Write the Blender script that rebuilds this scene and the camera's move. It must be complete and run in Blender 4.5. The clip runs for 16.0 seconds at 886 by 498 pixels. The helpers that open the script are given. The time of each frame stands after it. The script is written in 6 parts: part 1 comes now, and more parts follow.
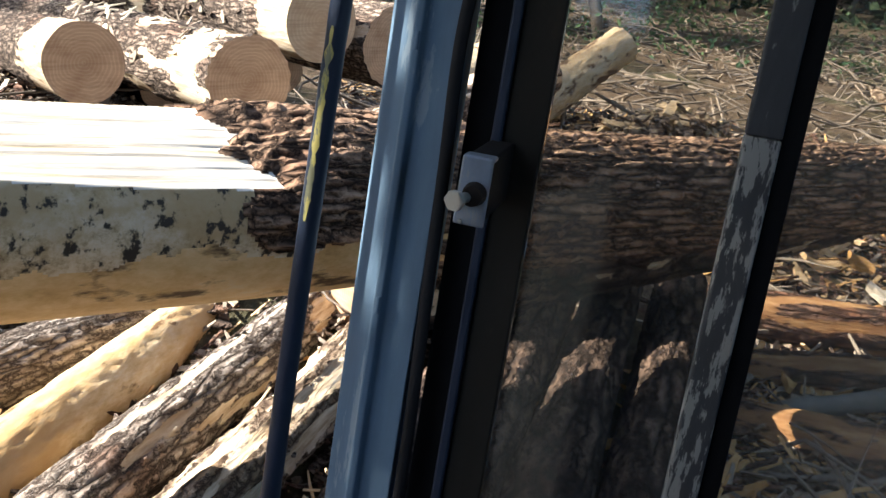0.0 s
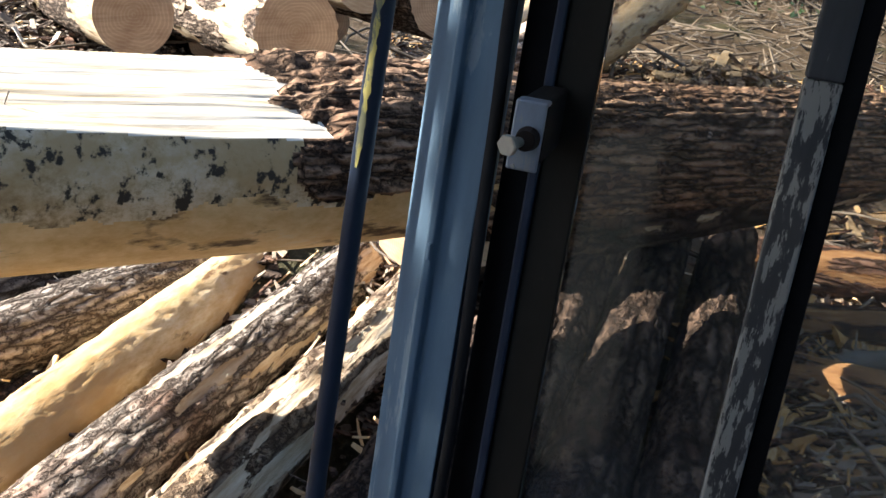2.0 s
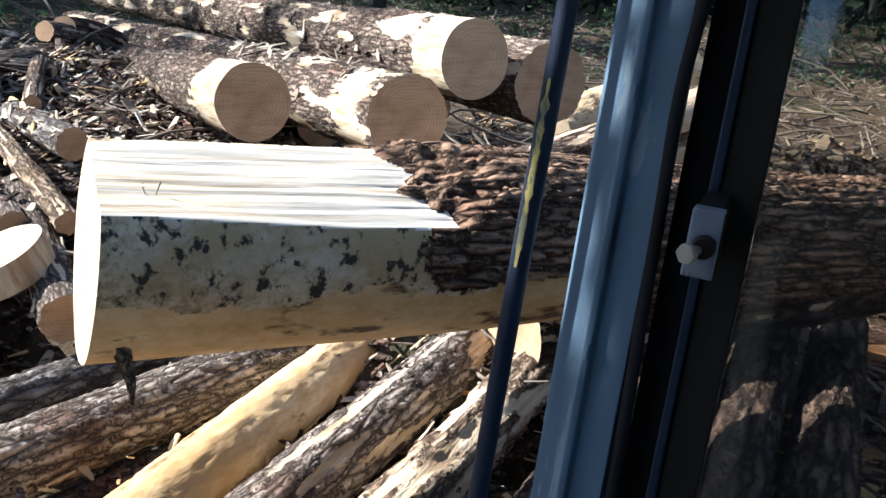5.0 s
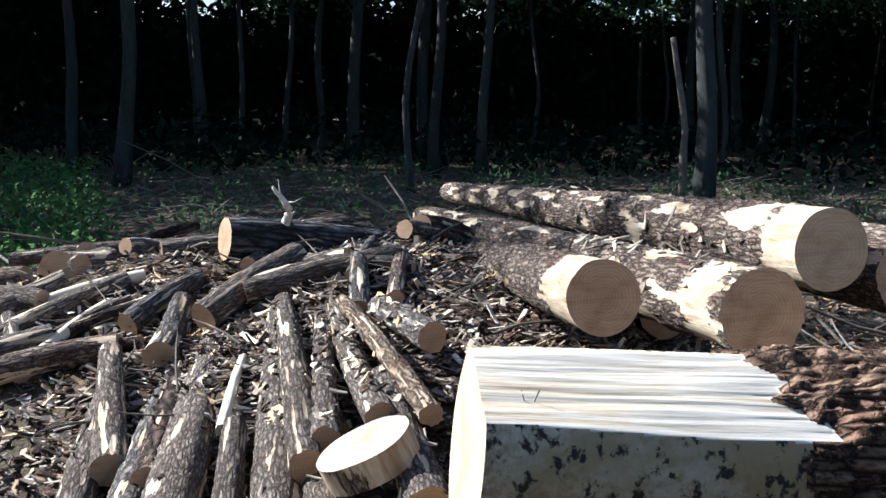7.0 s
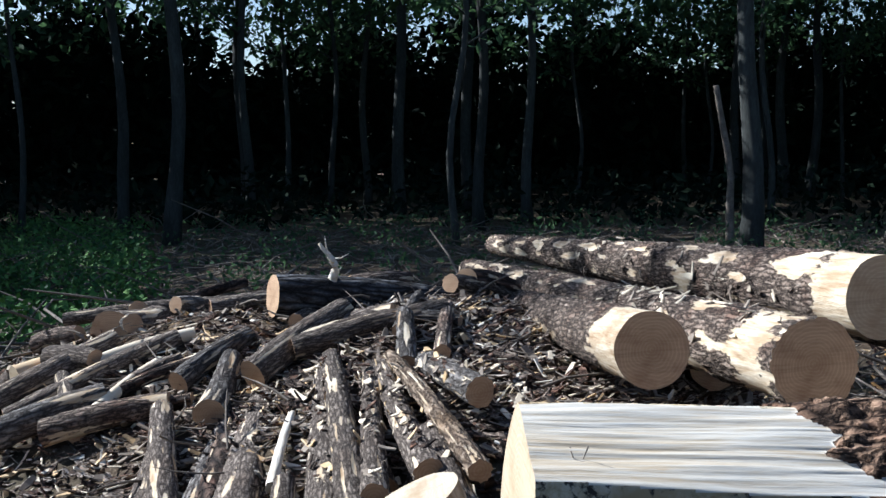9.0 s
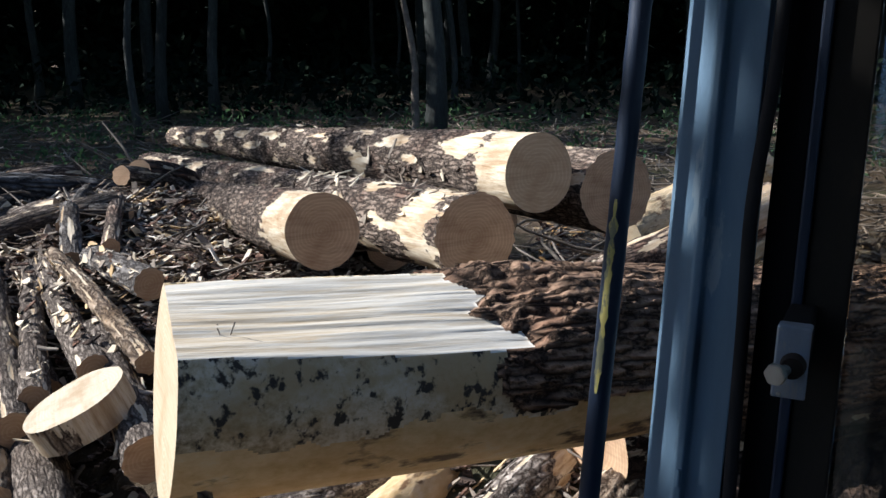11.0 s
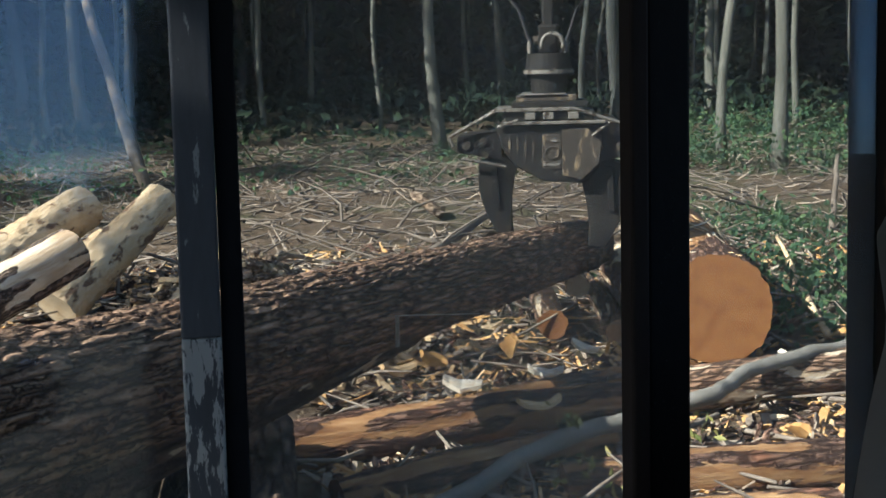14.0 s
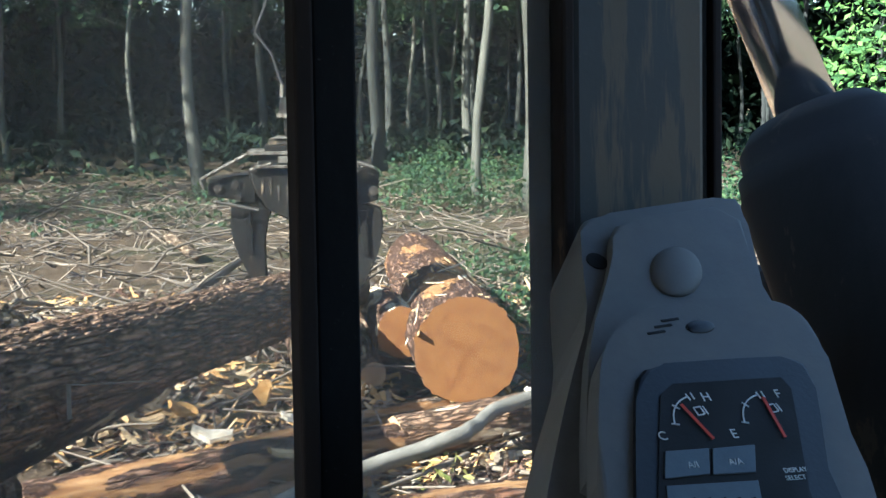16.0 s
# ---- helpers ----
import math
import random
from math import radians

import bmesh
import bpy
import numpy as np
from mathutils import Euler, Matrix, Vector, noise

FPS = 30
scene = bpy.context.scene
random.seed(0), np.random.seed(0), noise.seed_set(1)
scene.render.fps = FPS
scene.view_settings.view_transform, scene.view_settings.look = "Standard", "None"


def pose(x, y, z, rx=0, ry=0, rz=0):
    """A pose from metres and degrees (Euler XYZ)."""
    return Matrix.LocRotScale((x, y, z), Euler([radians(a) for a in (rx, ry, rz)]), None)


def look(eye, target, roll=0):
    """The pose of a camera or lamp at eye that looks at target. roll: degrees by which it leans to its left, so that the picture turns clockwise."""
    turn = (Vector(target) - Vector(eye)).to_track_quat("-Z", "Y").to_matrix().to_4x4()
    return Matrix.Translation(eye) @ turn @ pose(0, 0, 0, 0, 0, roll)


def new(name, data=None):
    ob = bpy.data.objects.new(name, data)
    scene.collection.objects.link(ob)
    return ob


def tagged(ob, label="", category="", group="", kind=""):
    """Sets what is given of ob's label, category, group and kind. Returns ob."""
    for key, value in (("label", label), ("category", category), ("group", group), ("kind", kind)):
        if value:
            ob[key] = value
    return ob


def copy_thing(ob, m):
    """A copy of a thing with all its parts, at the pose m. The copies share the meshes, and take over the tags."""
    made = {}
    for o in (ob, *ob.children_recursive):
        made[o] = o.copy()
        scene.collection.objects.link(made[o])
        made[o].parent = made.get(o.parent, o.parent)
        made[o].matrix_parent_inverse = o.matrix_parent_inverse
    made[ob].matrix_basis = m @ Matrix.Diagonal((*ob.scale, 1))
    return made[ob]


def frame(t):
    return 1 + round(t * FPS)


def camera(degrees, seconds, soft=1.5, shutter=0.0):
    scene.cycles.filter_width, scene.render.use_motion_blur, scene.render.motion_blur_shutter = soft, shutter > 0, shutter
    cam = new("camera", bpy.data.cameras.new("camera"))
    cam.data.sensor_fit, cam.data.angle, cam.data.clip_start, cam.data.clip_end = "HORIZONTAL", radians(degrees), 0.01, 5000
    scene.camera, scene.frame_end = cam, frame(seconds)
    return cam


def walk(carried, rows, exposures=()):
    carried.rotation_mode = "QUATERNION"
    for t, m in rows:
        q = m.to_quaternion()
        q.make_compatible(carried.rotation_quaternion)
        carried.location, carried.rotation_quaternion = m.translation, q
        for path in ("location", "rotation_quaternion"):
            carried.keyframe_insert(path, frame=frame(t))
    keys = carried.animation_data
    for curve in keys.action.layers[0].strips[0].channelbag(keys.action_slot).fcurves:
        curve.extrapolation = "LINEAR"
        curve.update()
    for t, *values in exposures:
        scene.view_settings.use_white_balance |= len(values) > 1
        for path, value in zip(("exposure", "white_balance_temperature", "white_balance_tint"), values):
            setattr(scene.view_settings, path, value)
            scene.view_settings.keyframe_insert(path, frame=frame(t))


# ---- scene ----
cam = camera(47.00, 16.0)
ROWS = [
    (0.0, -0.0, -0.0, 2.6, 2.85, -19.13, -5.86),
    (0.5, -0.008, -0.002, 2.595, 3.88, -19.97, -5.3),
    (1.0, -0.004, 0.001, 2.591, 4.58, -20.67, -4.9),
    (1.5, -0.008, -0.0, 2.586, 5.01, -21.66, -5.06),
    (2.0, -0.007, -0.003, 2.589, 5.32, -21.94, -5.14),
    (2.5, -0.004, -0.01, 2.603, 6.0, -21.16, -4.5),
    (3.0, -0.023, -0.015, 2.606, 8.28, -20.19, -3.62),
    (5.5, -0.144, -0.048, 2.621, 10.99, -17.24, -5.08),
    (6.0, -0.174, -0.067, 2.621, 17.64, -15.9, -2.3),
    (6.5, -0.216, -0.059, 2.636, 23.05, -14.0, -1.92),
    (7.0, -0.233, -0.074, 2.684, 27.39, -8.79, -0.73),
    (7.5, -0.251, -0.07, 2.7, 31.59, -5.18, -0.48),
    (8.0, -0.239, -0.109, 2.732, 32.35, -3.58, 0.36),
    (10.5, -0.168, -0.023, 2.64, 18.39, -11.39, 0.13),
    (11.0, -0.125, -0.005, 2.641, 12.84, -11.9, 0.18),
    (11.5, -0.089, 0.011, 2.639, 8.13, -12.17, 0.76),
    (12.0, -0.023, 0.049, 2.638, 2.01, -13.68, 2.71),
    (12.5, 0.025, 0.085, 2.638, -5.17, -14.84, 2.93),
    (13.0, 0.078, 0.086, 2.648, -11.54, -13.34, 2.44),
    (13.5, 0.115, 0.089, 2.656, -16.72, -11.83, 0.71),
    (14.0, 0.185, 0.097, 2.662, -22.39, -10.65, 1.84),
    (14.5, 0.209, 0.088, 2.66, -27.03, -10.22, 0.86),
    (15.0, 0.239, 0.089, 2.669, -30.59, -10.02, 0.9),
    (15.5, 0.261, 0.083, 2.679, -33.3, -9.17, 0.42),
    (16.0, 0.274, 0.073, 2.68, -35.37, -8.57, 0.04),
]
walk(cam, [(t, pose(x, y, z, 90 + pitch, roll, yaw)) for t, x, y, z, yaw, pitch, roll in ROWS],
     exposures=[(0.0, 2.22, 6500, 10), (3.0, 2.05, 6500, 10), (5.5, 1.7, 5750, 10), (6.5, 1.55, 5700, 10), (8.0, 1.25, 5400, 8), (10.5, 1.0, 5700, 10), (12.5, 1.2, 6000, 10), (13.5, 1.7, 5800, 6), (14.5, 2.25, 5600, 3), (16.0, 2.8, 5600, 2)])

# ---- light and sky ----
SUN_DIR = Vector((-0.82, -0.08, 0.60)).normalized()      # towards the sun
world = bpy.data.worlds.new("sky")
scene.world = world
world.use_nodes = True
wn = world.node_tree.nodes
sky = wn.new("ShaderNodeTexSky")
sky.sky_type = "NISHITA"
sky.sun_disc = False
sky.sun_elevation = math.asin(SUN_DIR.z)
sky.sun_rotation = math.atan2(SUN_DIR.x, SUN_DIR.y)
world.node_tree.links.new(sky.outputs[0], wn["Background"].inputs[0])
wn["Background"].inputs[1].default_value = 0.06
sun = new("sun", bpy.data.lights.new("sun", "SUN"))
sun.data.energy = 4.6
sun.data.angle = radians(0.5)
sun.data.color = (1.0, 0.95, 0.87)
sun.matrix_world = look(SUN_DIR * 30, (0, 0, 0))


# ---- small helpers ----
def mesh_of(name, verts, faces, mats=(), idx=None, smooth=True):
    me = bpy.data.meshes.new(name)
    me.from_pydata([tuple(v) for v in verts], [], faces)
    for m in mats:
        me.materials.append(m)
    if idx is not None:
        me.polygons.foreach_set("material_index", idx)
    if smooth:
        me.polygons.foreach_set("use_smooth", [True] * len(me.polygons))
    me.update()
    return me


def part(name, bm, material, parent, label="", smooth=False):
    """Link a bmesh or a mesh as one mesh object under a thing or a part."""
    if isinstance(bm, bmesh.types.BMesh):
        me = bpy.data.meshes.new(name)
        bm.to_mesh(me)
        bm.free()
        me.materials.append(material)
        if smooth:
            me.polygons.foreach_set("use_smooth", [True] * len(me.polygons))
    else:
        me = bm
        if material is not None and not me.materials:
            me.materials.append(material)
    ob = new(name, me)
    ob.parent = parent
    if label:
        ob["label"] = label
    return ob


def thing(name, m, label, category, group="", kind=""):
    ob = new(name)
    ob.matrix_world = m
    return tagged(ob, label, category, group, kind)


def box(x0, x1, y0, y1, z0, z1, bevel=0.0, segs=2, bm=None):
    b = bm or bmesh.new()
    vs = bmesh.ops.create_cube(b, size=1.0)["verts"]
    for v in vs:
        v.co = Vector((x0 + (v.co.x + 0.5) * (x1 - x0), y0 + (v.co.y + 0.5) * (y1 - y0), z0 + (v.co.z + 0.5) * (z1 - z0)))
    if bevel:
        es = list({e for v in vs for e in v.link_edges})
        bmesh.ops.bevel(b, geom=es, offset=bevel, segments=segs, affect="EDGES", profile=0.5)
    return b


def prism(outline, z0, z1, bevel=0.0, segs=2):
    """An upright prism over a plan outline of (x, y), given anticlockwise."""
    b = bmesh.new()
    lo = [b.verts.new((x, y, z0)) for x, y in outline]
    hi = [b.verts.new((x, y, z1)) for x, y in outline]
    n = len(outline)
    b.faces.new(lo[::-1])
    b.faces.new(hi)
    for i in range(n):
        b.faces.new((lo[i], lo[(i + 1) % n], hi[(i + 1) % n], hi[i]))
    if bevel:
        bmesh.ops.bevel(b, geom=list(b.edges), offset=bevel, segments=segs, affect="EDGES", profile=0.5)
    return b


def cyl(p0, p1, r0, r1=None, n=16, bm=None, caps=True):
    b = bm or bmesh.new()
    p0, p1 = Vector(p0), Vector(p1)
    r1 = r0 if r1 is None else r1
    q = (p1 - p0).to_track_quat("Z", "Y")
    rings = []
    for p, r in ((p0, r0), (p1, r1)):
        rings.append([b.verts.new(p + q @ Vector((r * math.cos(a), r * math.sin(a), 0))) for a in (2 * math.pi * k / n for k in range(n))])
    for k in range(n):
        b.faces.new((rings[0][k], rings[0][(k + 1) % n], rings[1][(k + 1) % n], rings[1][k]))
    if caps:
        b.faces.new(rings[0][::-1])
        b.faces.new(rings[1])
    return b


def tube(points, radii, n=10, wobble=0.0, seed=0.0, caps=True):
    """Verts and faces of a tube along points with a radius at each."""
    pts = [Vector(p) for p in points]
    verts, faces = [], []
    ref = Vector((0, 0, 1))
    for i, p in enumerate(pts):
        d = (pts[min(i + 1, len(pts) - 1)] - pts[max(i - 1, 0)]).normalized()
        if abs(d.dot(ref)) > 0.95:
            ref = Vector((1, 0, 0))
        a = d.cross(ref).normalized()
        c = a.cross(d)
        for k in range(n):
            th = 2 * math.pi * k / n
            r = radii[i]
            if wobble:
                r *= 1 + wobble * noise.noise(Vector((math.cos(th) * 1.5 + seed, math.sin(th) * 1.5, i * 0.7 + seed)))
            verts.append(p + (a * math.cos(th) + c * math.sin(th)) * r)
    for i in range(len(pts) - 1):
        for k in range(n):
            faces.append((i * n + k, i * n + (k + 1) % n, (i + 1) * n + (k + 1) % n, (i + 1) * n + k))
    if caps:
        faces.append(tuple(range(n))[::-1])
        faces.append(tuple((len(pts) - 1) * n + k for k in range(n)))
    return verts, faces


# ---- materials ----
def material(name):
    m = bpy.data.materials.new(name)
    m.use_nodes = True
    return m, m.node_tree.nodes, m.node_tree.links, m.node_tree.nodes["Principled BSDF"]


def tex_noise(nodes, links, coord, scale, detail=4, rough=0.6, stretch=None):
    n = nodes.new("ShaderNodeTexNoise")
    n.inputs["Scale"].default_value = scale
    n.inputs["Detail"].default_value = detail
    n.inputs["Roughness"].default_value = rough
    if stretch:
        mp = nodes.new("ShaderNodeMapping")
        mp.inputs["Scale"].default_value = stretch
        links.new(coord, mp.inputs["Vector"])
        coord = mp.outputs[0]
    links.new(coord, n.inputs["Vector"])
    return n.outputs["Fac"]


def ramp(nodes, links, fac, stops):
    r = nodes.new("ShaderNodeValToRGB")
    el = r.color_ramp.elements
    while len(el) < len(stops):
        el.new(0.5)
    for e, (p, c) in zip(el, stops):
        e.position = p
        e.color = (*c, 1) if len(c) == 3 else c
    links.new(fac, r.inputs[0])
    return r.outputs[0]


def mix(nodes, links, fac, a, b, mode="MIX"):
    n = nodes.new("ShaderNodeMix")
    n.data_type = "RGBA"
    n.blend_type = mode
    for sock, val in ((n.inputs[0], fac), (n.inputs[6], a), (n.inputs[7], b)):
        if isinstance(val, (int, float)):
            sock.default_value = val
        elif isinstance(val, tuple):
            sock.default_value = (*val, 1)
        else:
            links.new(val, sock)
    return n.outputs[2]


def bump(nodes, links, height, bsdf, strength, distance):
    b = nodes.new("ShaderNodeBump")
    b.inputs["Strength"].default_value = strength
    b.inputs["Distance"].default_value = distance
    links.new(height, b.inputs["Height"])
    links.new(b.outputs[0], bsdf.inputs["Normal"])


def wood_mat(name, stops, scale=3.0, stretch=(1, 1, 1), rough=0.85, bumps=(0.5, 0.01), fine=40.0, spot=None, spot_lo=0.6, per_object=0.0, wash=None):
    """A two-scale fibrous or barky surface in object space, the grain along x."""
    m, nd, ln, bs = material(name)
    co = nd.new("ShaderNodeTexCoord").outputs["Object"]
    big = tex_noise(nd, ln, co, scale, 5, 0.65, stretch)
    small = tex_noise(nd, ln, co, fine, 4, 0.7, stretch)
    s = nd.new("ShaderNodeMath")
    s.operation = "MULTIPLY_ADD"
    ln.new(small, s.inputs[0])
    s.inputs[1].default_value = 0.45
    s2 = nd.new("ShaderNodeMath")
    s2.operation = "MULTIPLY"
    ln.new(big, s2.inputs[0])
    s2.inputs[1].default_value = 0.6
    ln.new(s2.outputs[0], s.inputs[2])
    col = ramp(nd, ln, s.outputs[0], stops)
    if wash:
        ws = tex_noise(nd, ln, co, wash[1], 4, 0.65, wash[2])
        col = mix(nd, ln, ramp(nd, ln, ws, [(0.46, (0, 0, 0)), (0.60, (0.85, 0.85, 0.85))]), col, wash[0])
    if spot:
        sp = tex_noise(nd, ln, co, spot[1], 6, 0.6, spot[2] if len(spot) > 2 else None)
        mask = ramp(nd, ln, sp, [(spot_lo, (0, 0, 0)), (spot_lo + 0.06, (1, 1, 1))])
        col = mix(nd, ln, mask, col, spot[0])
    if per_object:
        oi = nd.new("ShaderNodeObjectInfo")
        hv = nd.new("ShaderNodeHueSaturation")
        mr = nd.new("ShaderNodeMapRange")
        ln.new(oi.outputs["Random"], mr.inputs[0])
        mr.inputs[3].default_value = 1 - per_object
        mr.inputs[4].default_value = 1 + per_object
        ln.new(mr.outputs[0], hv.inputs["Value"])
        ln.new(col, hv.inputs["Color"])
        col = hv.outputs[0]
    ln.new(col, bs.inputs["Base Color"])
    bs.inputs["Roughness"].default_value = rough
    bs.inputs["Specular IOR Level"].default_value = 0.25
    bump(nd, ln, s.outputs[0], bs, *bumps)
    return m


BARKS = {}


def bark_mat(name, plate_lo, plate_hi, crack, patch, size=1.0, per_object=0.2, warped=1.0, wood=None, along=0.17):
    """Furrowed bark: plates between dark branching furrows along x, with paler scuffs; wood: the colours where the bark is torn off."""
    BARKS.setdefault(name, (plate_lo, plate_hi, crack, patch, size, per_object, warped))
    m, nd, ln, bs = material(name)
    co = nd.new("ShaderNodeTexCoord").outputs["Object"]
    warp = tex_noise(nd, ln, co, 13 / size, 5, 0.75)
    mp = nd.new("ShaderNodeMapping")
    mp.inputs["Scale"].default_value = (along, 1, 1)
    ln.new(co, mp.inputs["Vector"])
    ad = nd.new("ShaderNodeVectorMath")
    ad.operation = "MULTIPLY_ADD"
    cw = nd.new("ShaderNodeCombineXYZ")
    for k in range(3):
        ln.new(warp, cw.inputs[k])
    ln.new(cw.outputs[0], ad.inputs[0])
    ad.inputs[1].default_value = (0.04 * size, 0.10 * size * warped, -0.10 * size * warped)
    ln.new(mp.outputs[0], ad.inputs[2])
    vo = nd.new("ShaderNodeTexVoronoi")
    vo.feature = "DISTANCE_TO_EDGE"
    vo.inputs["Scale"].default_value = 24 / size
    ln.new(ad.outputs[0], vo.inputs["Vector"])
    edge = ramp(nd, ln, vo.outputs["Distance"], [(0.0, (0, 0, 0)), (0.10, (0.35, 0.35, 0.35)), (0.32, (1, 1, 1))])
    fine = tex_noise(nd, ln, co, 60, 5, 0.75, (0.3, 1, 1))
    big = tex_noise(nd, ln, co, 3.2, 4, 0.6)
    pl = ramp(nd, ln, fine, [(0.32, plate_lo), (0.68, plate_hi)])
    pl = mix(nd, ln, ramp(nd, ln, big, [(0.52, (0, 0, 0)), (0.68, (0.8, 0.8, 0.8))]), pl, patch)
    col = mix(nd, ln, edge, crack, pl)
    if wood:
        at = nd.new("ShaderNodeAttribute")
        at.attribute_name = "peel"
        tear = tex_noise(nd, ln, co, 26, 5, 0.7, (0.35, 1, 1))
        edge_of = nd.new("ShaderNodeMath")
        edge_of.operation = "MULTIPLY_ADD"
        ln.new(tear, edge_of.inputs[0])
        edge_of.inputs[1].default_value = 1.3
        ln.new(at.outputs["Fac"], edge_of.inputs[2])
        mask = ramp(nd, ln, edge_of.outputs[0], [(0.62, (0, 0, 0)), (0.68, (1, 1, 1))])
        grain = tex_noise(nd, ln, co, 34, 5, 0.7, (0.12, 1, 1))
        tone = tex_noise(nd, ln, co, 5, 4, 0.6, (0.5, 1, 1))
        bare = ramp(nd, ln, grain, [(0.3, wood[0]), (0.5, wood[1]), (0.7, wood[2])])
        bare = mix(nd, ln, ramp(nd, ln, tone, [(0.5, (0, 0, 0)), (0.7, (0.75, 0.75, 0.75))]), bare, wood[0])
        col = mix(nd, ln, mask, col, bare)
        edge = mix(nd, ln, mask, edge, grain)
    oi = nd.new("ShaderNodeObjectInfo")
    hv = nd.new("ShaderNodeHueSaturation")
    mr = nd.new("ShaderNodeMapRange")
    ln.new(oi.outputs["Random"], mr.inputs[0])
    mr.inputs[3].default_value, mr.inputs[4].default_value = 1 - per_object, 1 + per_object
    ln.new(mr.outputs[0], hv.inputs["Value"])
    ln.new(col, hv.inputs["Color"])
    ln.new(hv.outputs[0], bs.inputs["Base Color"])
    bs.inputs["Roughness"].default_value = 0.92
    bs.inputs["Specular IOR Level"].default_value = 0.2
    hsum = nd.new("ShaderNodeMath")
    hsum.operation = "MULTIPLY_ADD"
    ln.new(fine, hsum.inputs[0])
    hsum.inputs[1].default_value = 0.35
    ln.new(edge, hsum.inputs[2])
    bump(nd, ln, hsum.outputs[0], bs, 1.0, 0.014 * size)
    return m


BARK = bark_mat("bark", (0.165, 0.112, 0.083), (0.49, 0.39, 0.31), (0.022, 0.015, 0.012), (0.19, 0.11, 0.078), 0.6)
# bark with pale ridges; grazing sun is put into the plate colour too
BARK_PALE_LIT = bark_mat("pale_sunlit_bark", (0.22, 0.16, 0.125), (0.70, 0.62, 0.54), (0.04, 0.027, 0.02), (0.26, 0.15, 0.105), 0.75)
BARK_LONG = bark_mat("furrowed_bark", (0.22, 0.13, 0.085), (0.56, 0.37, 0.245), (0.018, 0.011, 0.008), (0.26, 0.14, 0.085), 0.8, 0.1, 0.5, None, 0.10)
BARK_WORN = bark_mat("worn_bark", (0.26, 0.17, 0.10), (0.62, 0.50, 0.38), (0.05, 0.03, 0.02), (0.40, 0.26, 0.14))
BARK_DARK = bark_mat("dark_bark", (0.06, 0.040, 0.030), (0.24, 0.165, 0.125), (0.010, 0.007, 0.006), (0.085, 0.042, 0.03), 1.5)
BARK_RED = bark_mat("red_bark", (0.11, 0.057, 0.04), (0.33, 0.205, 0.145), (0.018, 0.009, 0.007), (0.20, 0.085, 0.045))
BARK_GREY = bark_mat("grey_bark", (0.12, 0.105, 0.095), (0.40, 0.37, 0.34), (0.04, 0.032, 0.028), (0.20, 0.16, 0.13), 0.7)
BARK_WEATHERED = bark_mat("weathered_bark", (0.022, 0.022, 0.024), (0.20, 0.20, 0.21), (0.008, 0.007, 0.007), (0.03, 0.024, 0.02), 1.3, 0.1, 0.3)
PEELED_LOG = wood_mat("peeled_log", [(0.33, (0.30, 0.17, 0.07)), (0.45, (0.55, 0.38, 0.19)), (0.56, (0.70, 0.54, 0.33)), (0.68, (0.80, 0.70, 0.54))], 4.5, (0.35, 1, 1), 0.6, (0.6, 0.008), 55, ((0.16, 0.09, 0.045), 11, (0.4, 1, 1)), 0.60, 0.0, ((0.50, 0.31, 0.13), 3, (0.5, 1, 1)))
PEELED = wood_mat("peeled_wood", [(0.3, (0.36, 0.23, 0.12)), (0.5, (0.60, 0.43, 0.25)), (0.7, (0.74, 0.60, 0.40))], 3, (0.25, 1, 1), 0.6, (0.25, 0.004), 30, ((0.13, 0.08, 0.045), 5, (0.5, 1, 1)), 0.66, 0.1)
PALE_FLANK = wood_mat("pale_mottled_wood", [(0.36, (0.10, 0.075, 0.05)), (0.44, (0.38, 0.29, 0.17)), (0.53, (0.64, 0.53, 0.36)), (0.68, (0.78, 0.72, 0.60))], 6, (0.9, 1, 1), 0.65, (0.45, 0.006), 60, ((0.045, 0.038, 0.03), 30, (0.8, 1, 0.7)), 0.545, 0.0, ((0.45, 0.31, 0.15), 4, (0.5, 1, 1)))
ORANGE = wood_mat("orange_torn_wood", [(0.3, (0.28, 0.13, 0.045)), (0.5, (0.50, 0.28, 0.10)), (0.7, (0.64, 0.44, 0.21))], 4, (0.3, 1, 1), 0.75, (0.5, 0.008), 35)
BLOND = wood_mat("blond_rough_wood", [(0.3, (0.28, 0.18, 0.09)), (0.48, (0.52, 0.38, 0.22)), (0.7, (0.70, 0.57, 0.39))], 5, (0.3, 1, 1), 0.85, (1.0, 0.03), 40, ((0.17, 0.105, 0.065), 9, (0.5, 1, 1)), 0.555)
FLANK = wood_mat("debarked_flank", [(0.28, (0.34, 0.20, 0.08)), (0.44, (0.60, 0.40, 0.18)), (0.58, (0.74, 0.55, 0.30)), (0.72, (0.74, 0.63, 0.46))], 2.6, (0.6, 1, 1), 0.6, (0.4, 0.006), 30, ((0.12, 0.075, 0.04), 9, (0.35, 1, 1)), 0.57)
INNER = wood_mat("inner_bark", [(0.3, (0.40, 0.28, 0.17)), (0.5, (0.66, 0.55, 0.40)), (0.7, (0.80, 0.72, 0.58))], 4, (0.3, 1, 1), 0.65, (0.35, 0.005), 40, ((0.16, 0.11, 0.075), 6, (0.6, 1, 1)), 0.64, 0.1)
SPLIT = wood_mat("split_wood", [(0.32, (0.34, 0.22, 0.11)), (0.43, (0.56, 0.45, 0.31)), (0.54, (0.70, 0.64, 0.54)), (0.68, (0.80, 0.77, 0.71))], 9, (0.06, 1.6, 1.6), 0.65, (0.6, 0.006), 80, ((0.58, 0.38, 0.17), 5, (0.30, 1.6, 1.6)), 0.60)
